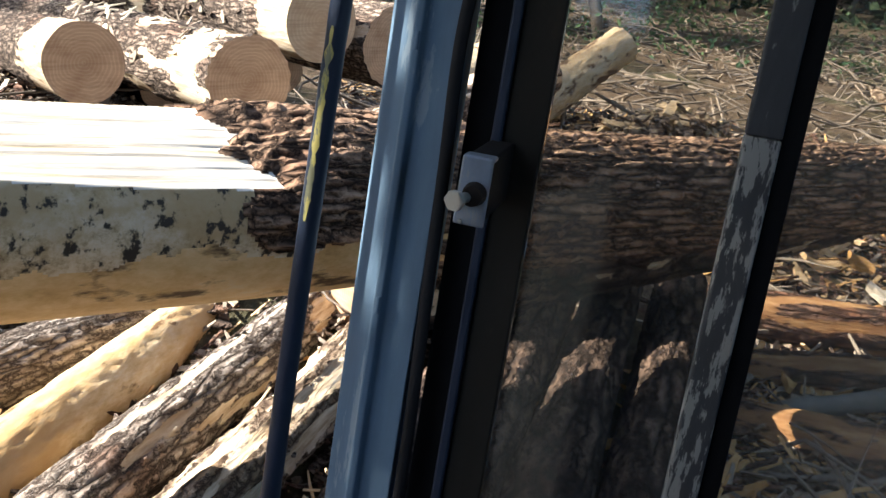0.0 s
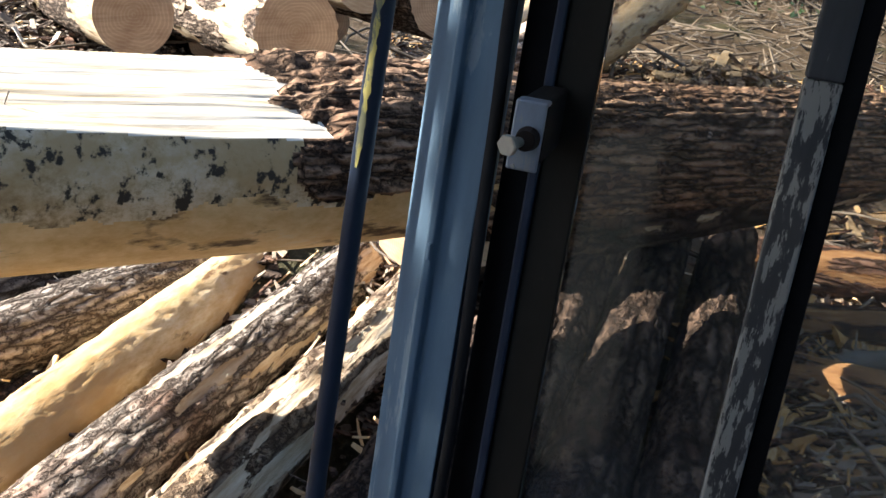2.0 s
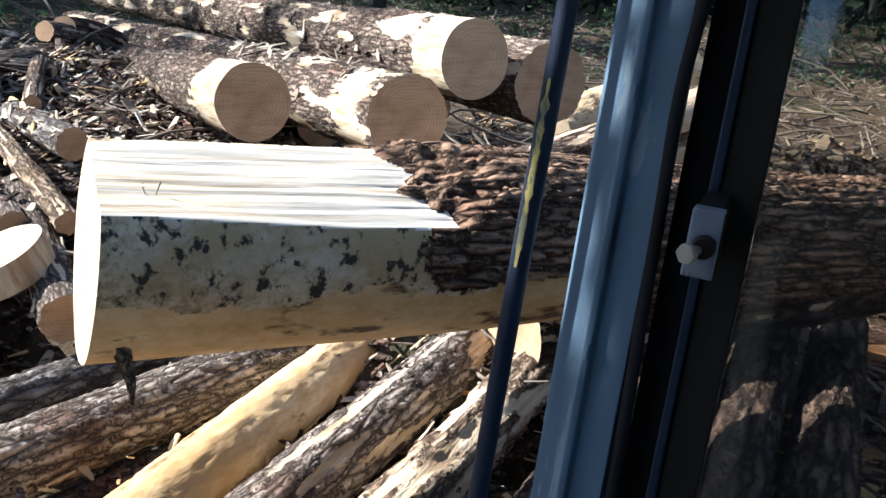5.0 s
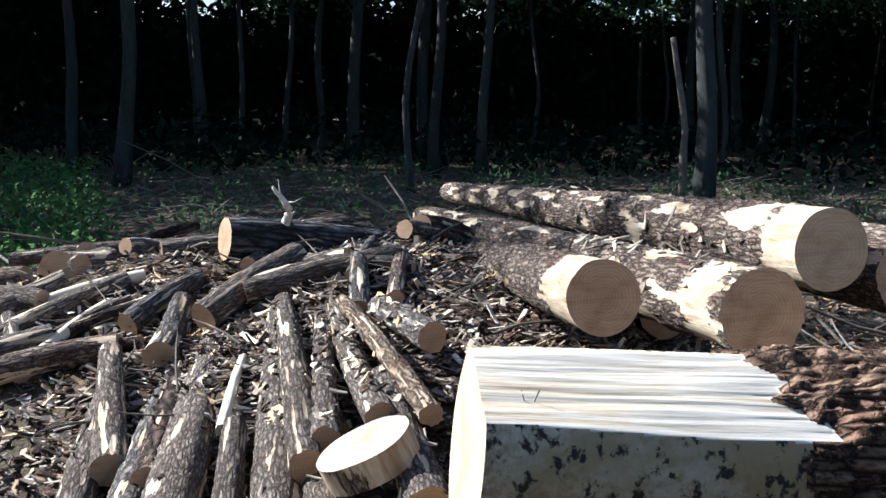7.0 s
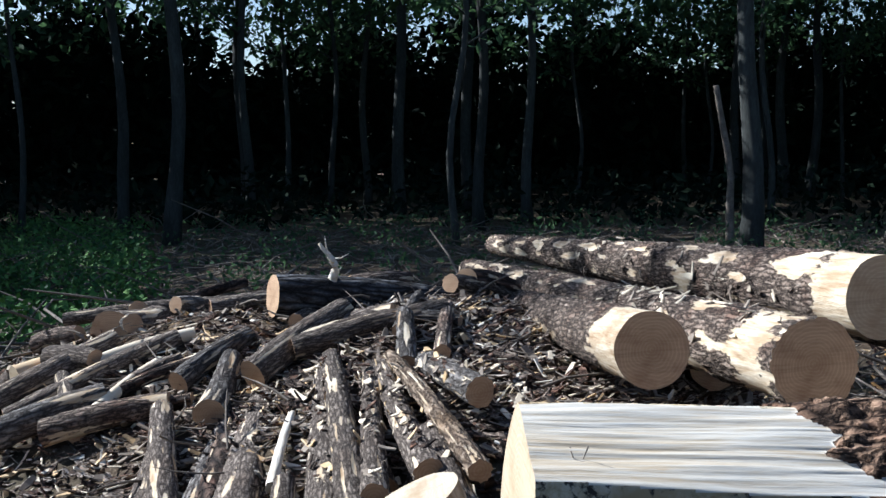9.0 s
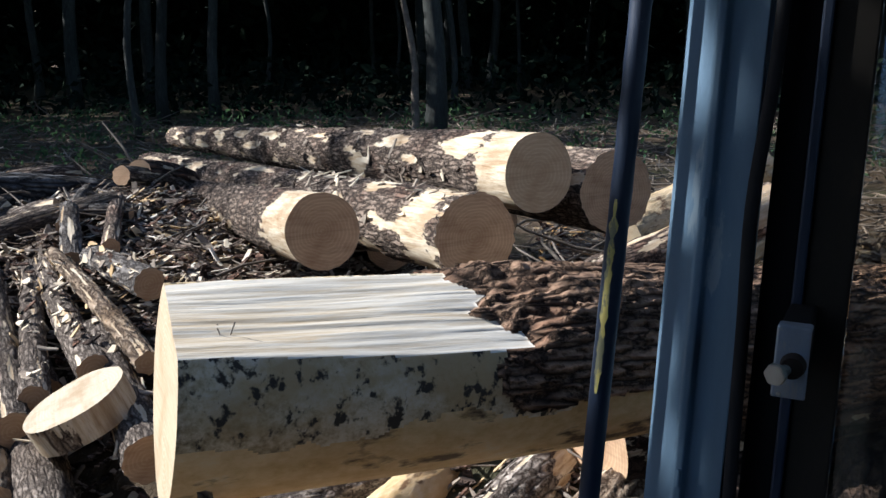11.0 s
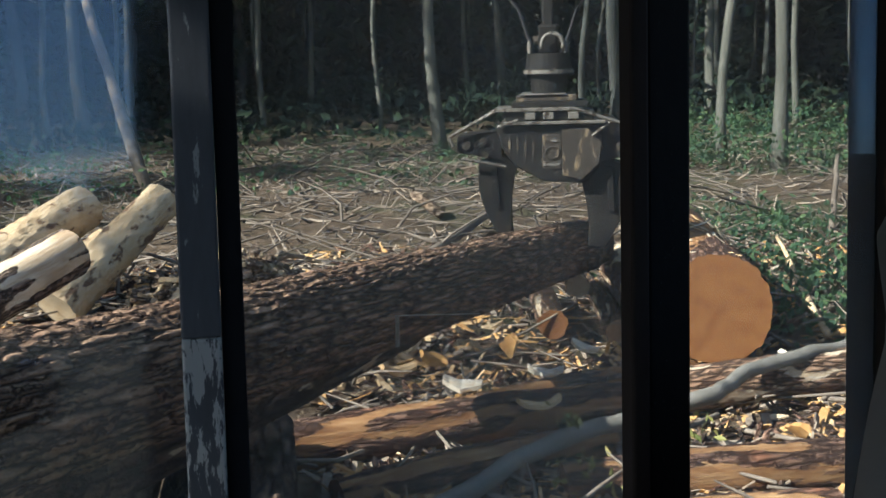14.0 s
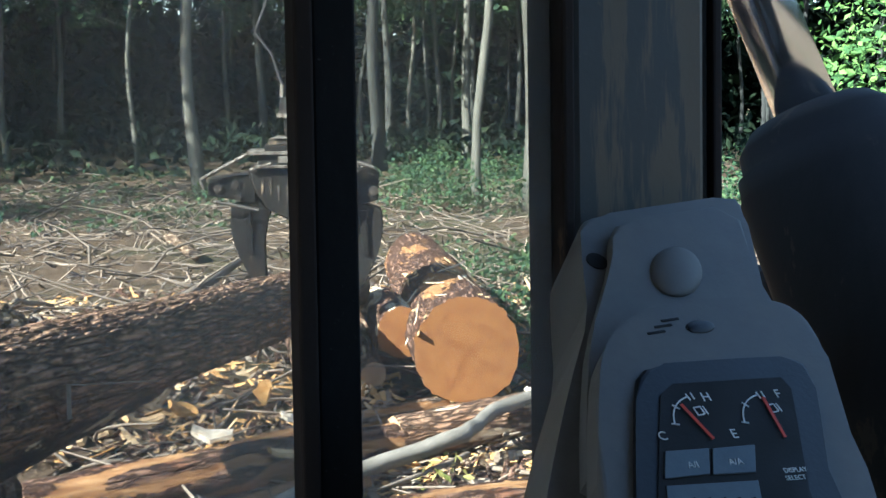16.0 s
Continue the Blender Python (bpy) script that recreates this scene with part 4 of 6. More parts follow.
def tree(seed, height, radius, crown_from, lean, per=30, bark=None, label="tall slender woodland tree with bare trunk and leafy crown"):
    rng = random.Random(seed)
    ob = new("tree")
    nz = 16
    pts = [(lean * height * (k / nz) ** 1.3 + 0.12 * math.sin(k * 0.9 + seed), 0.10 * math.cos(k * 0.7 + seed * 2), height * k / nz - 0.3) for k in range(nz + 1)]
    rad = [radius * (1.35 if k == 0 else 1.08 if k == 1 else 1.0) * (1 - 0.8 * k / nz) + 0.01 for k in range(nz + 1)]
    tv, tf = tube(pts, rad, 12, 0.25, seed)
    lv, lf, cs = [], [], []
    for j in range(15):
        h = crown_from + (height - crown_from) * (j / 15) ** 0.9
        k = min(nz - 1, int(h / height * nz))
        base = Vector(pts[k])
        a = rng.uniform(0, 6.28)
        ln_b = rng.uniform(1.4, 3.2) * (1 - 0.45 * j / 15)
        lp = [base + Vector((math.cos(a) * ln_b * q, math.sin(a) * ln_b * q, ln_b * (0.45 * q + 0.15 * q * q))) + Vector((0, 0, rng.uniform(-0.1, 0.1))) for q in (0, 0.35, 0.7, 1)]
        v2, f2 = tube(lp, [rad[k] * 0.35, rad[k] * 0.25, rad[k] * 0.15, 0.01], 6)
        o = len(tv)
        tv += v2
        tf += [tuple(i + o for i in f) for f in f2]
        cs += [lp[1], lp[2], lp[2] + Vector((rng.uniform(-.6, .6), rng.uniform(-.6, .6), 0.2)), lp[3], lp[3] + Vector((rng.uniform(-.7, .7), rng.uniform(-.7, .7), rng.uniform(-.3, .5)))]
    leaves(rng, cs, per, 0.42, 0.13, lv, lf)
    part("trunk", mesh_of("trunk", tv, tf, [bark or SHADED_TRUNK]), None, ob)
    part("crown", mesh_of("crown", lv, lf, [LEAF], smooth=False), None, ob)
    return tagged(ob, label, "tree", "edge of the woods")


KINDS = [tree(s, h, r, c, l) for s, h, r, c, l in ((1, 17, 0.15, 6.5, 0.02), (2, 19, 0.19, 7.5, -0.03), (3, 15, 0.10, 6.0, 0.04), (4, 18, 0.22, 8.0, 0.0), (5, 13, 0.08, 5.0, -0.06))]
# spots from (-24, 14.5) on: trees added, mostly unseen, to shade the vehicles
SPOTS = [(-21.3, 19.4, 3), (-18.5, 18.4, 1), (-22.98, 28.6, 2), (-19.1, 29.9, 4), (-11.9, 20.65, 0), (-13.5, 25.3, 0), (-13.3, 28.0, 0), (-5.5, 22.4, 3), (-6.8, 30.5, 2), (-24, 14.5, 1), (-28, 18, 3), (-26, 11, 0), (-30, 14, 1), (-23, 17.5, 4), (-20, 5.5, 1), (-22, 8.5, 3)]
rng = random.Random(11)
for _ in range(105):
    a = radians(rng.uniform(-62, 62))
    d = 31 + 30 * rng.random() ** 0.8
    k = rng.randrange(5)
    if a < radians(15) or rng.random() < 0.32:
        SPOTS.append((-d * math.sin(a), d * math.cos(a), k))
for i, (x, y, k) in enumerate(SPOTS):
    m = pose(x, y, ground_z(x, y), 0, 0, rng.uniform(0, 360))
    if i < 5:
        KINDS[i].matrix_world = m
    else:
        copy_thing(KINDS[k], m)

# trees on the sunlit side, with the sun put into the trunk colour
PALE_LABEL = "slender grey trunk coloured as sunlit, with leaves, at the clearing"
PALE = [tree(s, h, r, c, l, 22, LIT_TRUNK, PALE_LABEL) for s, h, r, c, l in ((21, 19, 0.145, 7.5, 0.0), (22, 17, 0.10, 6.5, 0.015), (23, 15, 0.075, 5.5, -0.02), (24, 17, 0.13, 5.5, -0.055))]
for i, (x, y, k) in enumerate(((9.7, 23.7, 0), (12.0, 43.9, 1), (13.5, 50.1, 2), (13.9, 16.1, 3), (7.8, 34.8, 1), (18.1, 56.0, 1), (16.9, 50.5, 1), (11.1, 32.4, 2), (19.1, 43.3, 1), (24.9, 37.2, 1), (24.7, 35.7, 2), (24.1, 34.0, 1),
                                (25.6, 35.0, 2), (21.8, 29.0, 0), (13.8, 17.7, 1), (15.6, 16.2, 2), (9.0, 41.0, 2), (5.5, 38.0, 1), (3.2, 35.0, 2), (1.0, 37.0, 1), (21.0, 47.0, 2), (17.6, 20.0, 2))):
    m = pose(x, y, ground_z(x, y), 0, 0, (0 if k == 3 else 77 * i))
    if i in (0, 1, 2, 3):
        PALE[k].matrix_world = m
    else:
        copy_thing(PALE[k], m)

# the woods behind: foliage whose shade is put into the leaf colour
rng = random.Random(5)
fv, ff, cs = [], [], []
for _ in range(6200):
    # the ring runs on unseen behind the cab to darken glass reflections
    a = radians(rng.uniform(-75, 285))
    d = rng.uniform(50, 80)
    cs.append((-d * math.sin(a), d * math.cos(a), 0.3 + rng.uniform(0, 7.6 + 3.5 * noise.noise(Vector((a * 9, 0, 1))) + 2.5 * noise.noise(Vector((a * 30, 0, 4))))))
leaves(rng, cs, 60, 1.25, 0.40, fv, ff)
tagged(new("far_woods", mesh_of("far_woods", fv, ff, [LEAF_SHADED], smooth=False)), "dense woods far behind the clearing, leaves coloured as in shade", "woods", "", "stuff")

# undergrowth at the foot of the trees
def scrub(name, label, n, place, per, spread, size, seed, mat=None):
    rng = random.Random(seed)
    v, f, cs = [], [], []
    for _ in range(n):
        x, y, h = place(rng)
        cs.append((x, y, ground_z(x, y) + h))
    leaves(rng, cs, per, spread, size, v, f)
    tagged(new(name, mesh_of(name, v, f, [mat or SCRUB], smooth=False)), label, "undergrowth", "", "stuff")


SCRUB = bpy.data.materials.new("scrub_leaf")
SCRUB.use_nodes = True
nd, ln = SCRUB.node_tree.nodes, SCRUB.node_tree.links
bs = nd["Principled BSDF"]
geo = nd.new("ShaderNodeNewGeometry")
ln.new(ramp(nd, ln, geo.outputs["Random Per Island"], [(0.0, (0.035, 0.085, 0.03)), (0.5, (0.075, 0.16, 0.045)), (1.0, (0.13, 0.23, 0.06))]), bs.inputs["Base Color"])
bs.inputs["Roughness"].default_value = 0.85
bs.inputs["Specular IOR Level"].default_value = 0.15


SPRAY = bpy.data.materials.new("wilting_leaf")
SPRAY.use_nodes = True
nd, ln = SPRAY.node_tree.nodes, SPRAY.node_tree.links
bs = nd["Principled BSDF"]
geo = nd.new("ShaderNodeNewGeometry")
ln.new(ramp(nd, ln, geo.outputs["Random Per Island"], [(0.0, (0.10, 0.13, 0.03)), (0.5, (0.22, 0.22, 0.06)), (1.0, (0.38, 0.33, 0.12))]), bs.inputs["Base Color"])
bs.inputs["Roughness"].default_value = 0.7


def polar(d0, d1, a0, a1, h):
    return lambda r: (lambda d, a: (-d * math.sin(a), d * math.cos(a), r.random() ** 2 * h))(r.uniform(d0, d1), radians(r.uniform(a0, a1)))


scrub("undergrowth", "green bushes along the edge of the woods", 420, polar(20, 28, -64, -33, 1.0), 30, 0.28, 0.06, 41, LEAF)
scrub("undergrowth", "tall sunlit leafy bushes beside the boom", 420, polar(19, 25, -72, -56, 7.5), 30, 0.42, 0.09, 47)
scrub("undergrowth", "low green brambles and ferns in the shade", 420, polar(16, 32, 8, 62, 0.4), 22, 0.25, 0.06, 42, LEAF)
scrub("undergrowth", "bright green plants between ruts", 620, polar(13, 34, 47, 62, 0.35), 32, 0.3, 0.06, 43)
scrub("undergrowth", "green leafy tops lying among the slash", 170, polar(8.5, 15, -50, -36, 0.3), 26, 0.25, 0.05, 44, LEAF)

# plants added to darken ground that came out too bright
scrub("undergrowth", "low ferns and seedlings added to darken the far clearing", 260, polar(18, 31, -36, 8, 0.35), 18, 0.3, 0.06, 48, LEAF)
# uses the near-black leaf, with the shade in its colour
scrub("undergrowth", "dark shaded undergrowth inside the woods", 900, polar(29, 52, -66, 66, 1.3), 16, 0.6, 0.2, 45, LEAF_SHADED)
# the closed canopy over the woods
rng = random.Random(6)
fv, ff, cs = [], [], []
for _ in range(1500):
    a, d = radians(rng.uniform(-85, 85)), rng.uniform(30, 78)
    cs.append((-d * math.sin(a), d * math.cos(a), 0.09 * d + 4.5 + rng.uniform(0, 8)))
leaves(rng, cs, 24, 1.0, 0.26, fv, ff)
tagged(new("canopy", mesh_of("canopy", fv, ff, [LEAF], smooth=False)), "leafy canopy of the woods above the trunks", "woods", "", "stuff")

# leafy crowns that close the upper edge of the woods, with gaps of sky
rng = random.Random(61)
fv, ff, cs = [], [], []
while len(cs) < 1150:
    a, d, z = radians(rng.uniform(-75, 80)), rng.uniform(38, 62), rng.uniform(6.5, 17)
    if noise.noise(Vector((a * 26, z * 0.55, 3))) > 0.06 - 0.05 * max(0.0, 9 - z):
        cs.append((-d * math.sin(a), d * math.cos(a), z))
leaves(rng, cs, 30, 0.7, 0.22, fv, ff)
tagged(new("canopy", mesh_of("canopy", fv, ff, [LEAF], smooth=False)), "leafy crowns along the woods with gaps of sky", "woods", "", "stuff")

# high leaf layer, mostly out of view, added to keep sun off the woods
rng = random.Random(16)
fv, ff, cs = [], [], []
for _ in range(2400):
    a, d = radians(rng.uniform(-12, 112)), 37 + 55 * rng.random() ** 0.7
    cs.append((-d * math.sin(a), d * math.cos(a), rng.uniform(15, 18) + max(0.0, 0.3 * (d - 52))))
leaves(rng, cs, 22, 1.1, 0.55, fv, ff)
tagged(new("canopy", mesh_of("canopy", fv, ff, [LEAF], smooth=False)), "high leaf layer added above the view to shade the woods", "woods", "", "stuff")

# unseen broad tree, added to keep the sun off the cab
rng = random.Random(8)
shade = thing("shade_tree", pose(-7.4, -1.75, 0.3), "broad dense leafy tree added out of view to shade the machine", "tree")
v, f = tube([(0, 0, -0.3), (0.05, 0, 2.0), (-0.05, 0.05, 4.5), (0, 0, 7.5)], [0.34, 0.27, 0.24, 0.10], 14, 0.2, 3)
for k in range(9):
    a, h = k * 2.4, 3.6 + 0.45 * k
    v2, f2 = tube([(0, 0, h), (0.9 * math.cos(a), 0.9 * math.sin(a), h + 0.5), (1.9 * math.cos(a), 1.9 * math.sin(a), h + 1.2)], [0.09, 0.06, 0.015], 6)
    o = len(v)
    v += v2
    f += [tuple(i + o for i in q) for q in f2]
part("trunk", mesh_of("trunk", v, f, [SHADED_TRUNK]), None, shade)
cs = []
while len(cs) < 760:
    p = Vector((rng.uniform(-1, 1), rng.uniform(-1, 1), rng.uniform(-1, 1)))
    if 0.3 < p.length < 1:
        cs.append((p.x * 1.7, p.y * 2.35, 6.9 + p.z * 2.7))
v, f = [], []
leaves(rng, cs, 26, 0.26, 0.13, v, f)
part("crown", mesh_of("crown", v, f, [LEAF], smooth=False), None, shade)

# ---- small logs heaped beside the stack ----
G3 = "heaped small logs"
SMALL = (
    # near end, far end, radius, bark, share peeled
    ((-2.84, 2.65, 0.93), (-4.35, 4.87, 1.19), 0.115, BARK_YOUNG, 0.12),
    ((-3.08, 2.61, 0.82), (-4.30, 4.45, 1.07), 0.084, BARK_GREY, 0.3),
    ((-2.35, 2.75, 1.07), (-3.9, 4.9, 1.35), 0.098, BARK_YOUNG, 0.12),
    ((-2.02, 2.63, 1.05), (-2.75, 3.6, 1.16), 0.100, BARK_YOUNG, 0.2),
    ((-2.44, 3.07, 1.22), (-3.85, 4.85, 1.42), 0.068, BARK_YOUNG, 0.25),
    ((-2.44, 3.2, 1.29), (-3.35, 4.53, 1.47), 0.056, BARK_YOUNG, 0.2),
    ((-1.81, 2.91, 1.24), (-2.5, 3.75, 1.40), 0.081, BARK_YOUNG, 0.3),
    ((-2.03, 3.33, 1.43), (-3.28, 4.62, 1.52), 0.042, BARK_WORN, 0.5),
    ((-2.26, 3.33, 1.38), (-3.27, 4.52, 1.47), 0.058, BARK_YOUNG, 0.15),
    ((-2.39, 4.02, 1.55), (-2.94, 4.45, 1.56), 0.066, BARK_GREY, 0.1),
    ((-3.14, 3.40, 1.16), (-3.63, 4.18, 1.26), 0.024, SPLIT, 0.0),
    ((-2.50, 2.59, 0.92), (-3.11, 3.46, 1.17), 0.065, BARK_YOUNG, 0.2),
    ((-2.03, 2.41, 1.0), (-1.49, 3.48, 1.02), 0.078, BARK_GREY, 0.05),
    ((-3.45, 2.75, 0.8), (-4.9, 4.6, 1.02), 0.08, BARK_YOUNG, 0.25),
    ((-2.6, 3.5, 1.2), (-3.9, 5.0, 1.36), 0.06, BARK_YOUNG, 0.2),
    ((-3.3, 3.1, 0.98), (-4.6, 4.9, 1.15), 0.07, BARK_DARK, 0.2),
    ((-4.77, 5.43, 1.66), (-4.01, 6.54, 1.50), 0.135, BARK_WEATHERED, 0.0),
    ((-4.27, 4.73, 1.39), (-3.81, 5.34, 1.41), 0.075, BARK_DARK, 0.1),
    ((-3.75, 5.54, 1.60), (-3.49, 5.16, 1.36), 0.055, BARK_GREY, 0.5),
    ((-4.02, 6.5, 1.46), (-3.4, 6.85, 1.42), 0.075, BARK_DARK, 0.0),
    ((-3.63, 5.10, 1.47), (-4.37, 4.91, 1.37), 0.072, BARK_DARK, 0.1),
    ((-3.75, 5.41, 1.59), (-4.09, 5.29, 1.51), 0.085, BARK_YOUNG, 0.2),
    ((-3.19, 4.66, 1.47), (-3.54, 5.20, 1.66), 0.055, BARK_GREY, 0.3),
    ((-4.22, 4.17, 1.18), (-4.62, 4.82, 1.34), 0.085, BARK_GREY, 0.15),
    ((-3.62, 3.19, 0.95), (-4.55, 4.13, 1.18), 0.078, BARK_YOUNG, 0.3),
    ((-4.78, 4.50, 1.23), (-4.74, 5.14, 1.43), 0.07, BARK_GREY, 0.25),
    ((-6.24, 5.29, 1.28), (-6.44, 6.10, 1.25), 0.17, BARK_YOUNG, 0.1),
    ((-6.32, 4.49, 1.09), (-6.16, 5.05, 1.18), 0.09, PEELED, 0),
    ((-7.08, 5.56, 1.29), (-5.86, 6.27, 1.43), 0.05, BARK_YOUNG, 0.1),
    ((-5.01, 4.47, 1.14), (-4.96, 5.29, 1.38), 0.05, INNER, 0),
    ((-5.88, 5.20, 1.17), (-5.92, 5.92, 1.33), 0.055, BARK_DARK, 0.1),
    ((-5.61, 5.65, 1.30), (-5.70, 6.39, 1.36), 0.07, BARK_YOUNG, 0.1),
    ((-4.72, 5.50, 1.38), (-4.66, 5.93, 1.43), 0.09, BARK_DARK, 0.2),
    ((-6.24, 4.20, 0.93), (-6.66, 4.70, 1.04), 0.05, BARK_YOUNG, 0.2),
    ((-4.57, 4.09, 0.91), (-5.11, 4.63, 1.05), 0.08, BARK_YOUNG, 0.3),
    ((-5.57, 3.67, 0.86), (-6.02, 3.82, 1.00), 0.035, BARK_GREY, 0.3),
    ((-4.31, 5.29, 1.37), (-3.78, 5.30, 1.42), 0.07, BARK_DARK, 0.1),
    ((-6.68, 6.30, 1.30), (-6.45, 7.09, 1.45), 0.05, BARK_DARK, 0.0),
    ((-5.73, 4.40, 1.07), (-5.08, 4.35, 1.02), 0.05, BARK_YOUNG, 0.2),
)
KIND_WORDS = {"young_bark": "grey-brown barked", "weathered_bark": "silvery-black", "bark": "brown barked", "grey_bark": "grey barked", "dark_bark": "dark barked", "peeled_wood": "peeled yellow", "worn_bark": "worn barked", "split_wood": "split pale", "inner_bark": "debarked pale"}
for i, (p0, p1, r, bk, pl) in enumerate(SMALL):
    bare_log = bk in (PEELED, SPLIT, INNER)
    words = KIND_WORDS[bk.name] + " small log " + ("with patches of missing bark" if pl > 0.18 else "with a tan sawn end") + " in the heap"
    log("small_log", p0, p1, r * 1.1, r * (0.88 + 0.1 * math.sin(i)), words, bk, INNER, END_PALE if bare_log else END_TAN, pl * 0.22, 3.2, ridge=0.003 if bare_log else 0.008, n=40, step=0.025,
        bend=0.03 * math.sin(i * 2.1), seed=40 + i * 1.7, group=G3)

rng = random.Random(77)
CHUNKS = (BARK_YOUNG, BARK_DARK, BARK_GREY, BARK_YOUNG, INNER, BARK)
for i in range(46):
    x, y = rng.uniform(-7.4, -3.2), rng.uniform(3.9, 7.2)
    if x > -4.6 and y < 4.7:
        x -= 1.6
    a, ln_, r = rng.gauss(2.2, 0.8), rng.uniform(0.35, 1.2), rng.uniform(0.035, 0.10)
    dx, dy = math.cos(a) * ln_ / 2, math.sin(a) * ln_ / 2
    bk = CHUNKS[i % 6]
    if bk is INNER:
        ln_, r = ln_ * 0.6, min(r, 0.05)
    log("log_chunk", (x + dx, y - dy, ground_z(x + dx, y - dy) + r * rng.uniform(0.7, 1.8)), (x - dx, y + dy, ground_z(x - dx, y + dy) + r * rng.uniform(0.7, 1.5)), r, r * 0.9,
        KIND_WORDS[bk.name] + " offcut lying on the heap of slash", bk, INNER, END_PALE if bk is INNER else END_TAN, 0.06, 3.0, ridge=0.002 if bk is INNER else 0.007, n=24, step=0.04, bend=0.02, seed=200 + i, group="offcuts on the heap")

# the pale sawn disc lying on the heap
disc = log("sawn_disc", (-2.124, 3.061, 1.285), (-2.162, 3.035, 1.385), 0.188, 0.192, "pale thick disc sawn from a log, lying aslant", BARK_WORN, INNER, END_DISC, 0.5, ridge=0.004, n=48, step=0.03, seed=3, category="wood disc")

# the light log leaning between stack and long log
log("small_log", (-0.62, 4.05, 1.55), (0.33, 4.88, 1.86), 0.10, 0.11, "light barked log leaning behind the long log", BARK, INNER, END_TAN, 0.3, 2.0, 0.01, 40, 0.03, seed=71, group=G3)
# hidden log, thickened to keep sun off the dark logs below
log("small_log", (-0.35, 3.45, 1.20), (2.0, 5.30, 1.25), 0.18, 0.18, "dark log hidden behind the long log to block the sun", BARK_DARK, INNER, END_TAN, 0.1, 2.0, 0.01, 40, 0.03, seed=73, group=G3)
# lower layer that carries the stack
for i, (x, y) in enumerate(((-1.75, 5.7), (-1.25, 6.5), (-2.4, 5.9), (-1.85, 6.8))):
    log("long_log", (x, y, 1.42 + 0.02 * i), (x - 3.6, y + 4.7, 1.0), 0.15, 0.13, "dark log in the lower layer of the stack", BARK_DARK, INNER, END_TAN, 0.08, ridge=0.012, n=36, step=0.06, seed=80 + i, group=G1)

# ---- the logs on the far side, seen through the windscreen ----
G4 = "logs on the cleared ground"
log("butt_log", (4.69, 5.98, 0.80), (6.7, 9.7, 0.78), 0.40, 0.33, "thick log with an orange-red sawn butt and ragged bark", BARK_RED, ORANGE, END_RED, 0.16, 1.5, 0.02, 72, 0.05, seed=91, group=G4)
for p0, p1, r, bk, pl, en, w in (
    ((1.2, 5.5, 0.52), (3.9, 5.42, 0.44), 0.15, BARK_RED, 0.3, END_RED, "dark log with orange patches where bark is gone"),
    ((3.7, 5.45, 0.46), (6.6, 5.15, 0.43), 0.15, BARK_LONG, 0.06, END_TAN, "long dark log beside a grey branch"),
    ((2.6, 4.5, 0.42), (4.8, 3.9, 0.42), 0.14, BARK_RED, 0.2, END_RED, "reddish log with splintered bark"),
    ((0.95, 4.2, 0.46), (3.6, 3.62, 0.42), 0.17, BARK_RED, 0.42, END_RED, "brown-red log with torn orange bark close to the cab"),
    ((1.45, 4.75, 0.5), (3.2, 5.02, 0.42), 0.105, BARK_RED, 0.4, END_RED, "broken log with orange torn wood"),
    ((4.63, 6.77, 0.80), (5.5, 8.6, 0.62), 0.205, BARK_RED, 0.15, END_RED, "log with a golden sawn end"),
    ((4.98, 7.5, 0.45), (5.6, 8.9, 0.45), 0.12, BARK_LONG, 0.1, END_RED, "small log with an orange end"),
    ((4.0, 7.2, 0.50), (4.6, 8.6, 0.45), 0.12, BARK_LONG, 0.1, END_RED, "small dark log with an orange end"),
    ((4.35, 7.4, 0.74), (5.0, 8.9, 0.66), 0.09, BARK_LONG, 0.1, END_PALE, "thin log with a pale end on top of others"),
    ((4.5, 7.0, 0.42), (5.1, 8.4, 0.42), 0.10, BARK_LONG, 0.1, END_TAN, "thin log with a brown end"),
    ((2.2, 5.9, 0.38), (4.6, 6.15, 0.36), 0.09, BARK, 0.5, END_TAN, "half-peeled log among chips"),
):
    log("log", p0, p1, r, r * 0.9, w, bk, ORANGE if pl > 0.15 else INNER, en, pl, 2.0, 0.012, 40, 0.03, bend=0.03, seed=100 + p0[0] * 7, group=G4)
for p0, p1, r in (((-0.5, 8.1, 1.05), (0.60, 9.3, 1.50), 0.20), ((0.28, 8.0, 0.92), (1.20, 8.75, 1.58), 0.165), ((0.25, 8.45, 1.0), (0.72, 8.85, 1.26), 0.11)):
    log("log", p0, p1, r, r * 0.9, "blond log nearly stripped of bark, end raised on the heap", BLOND, INNER, END_PALE, 0.0, ridge=0.022, n=48, step=0.03, seed=r * 77, group=G4)


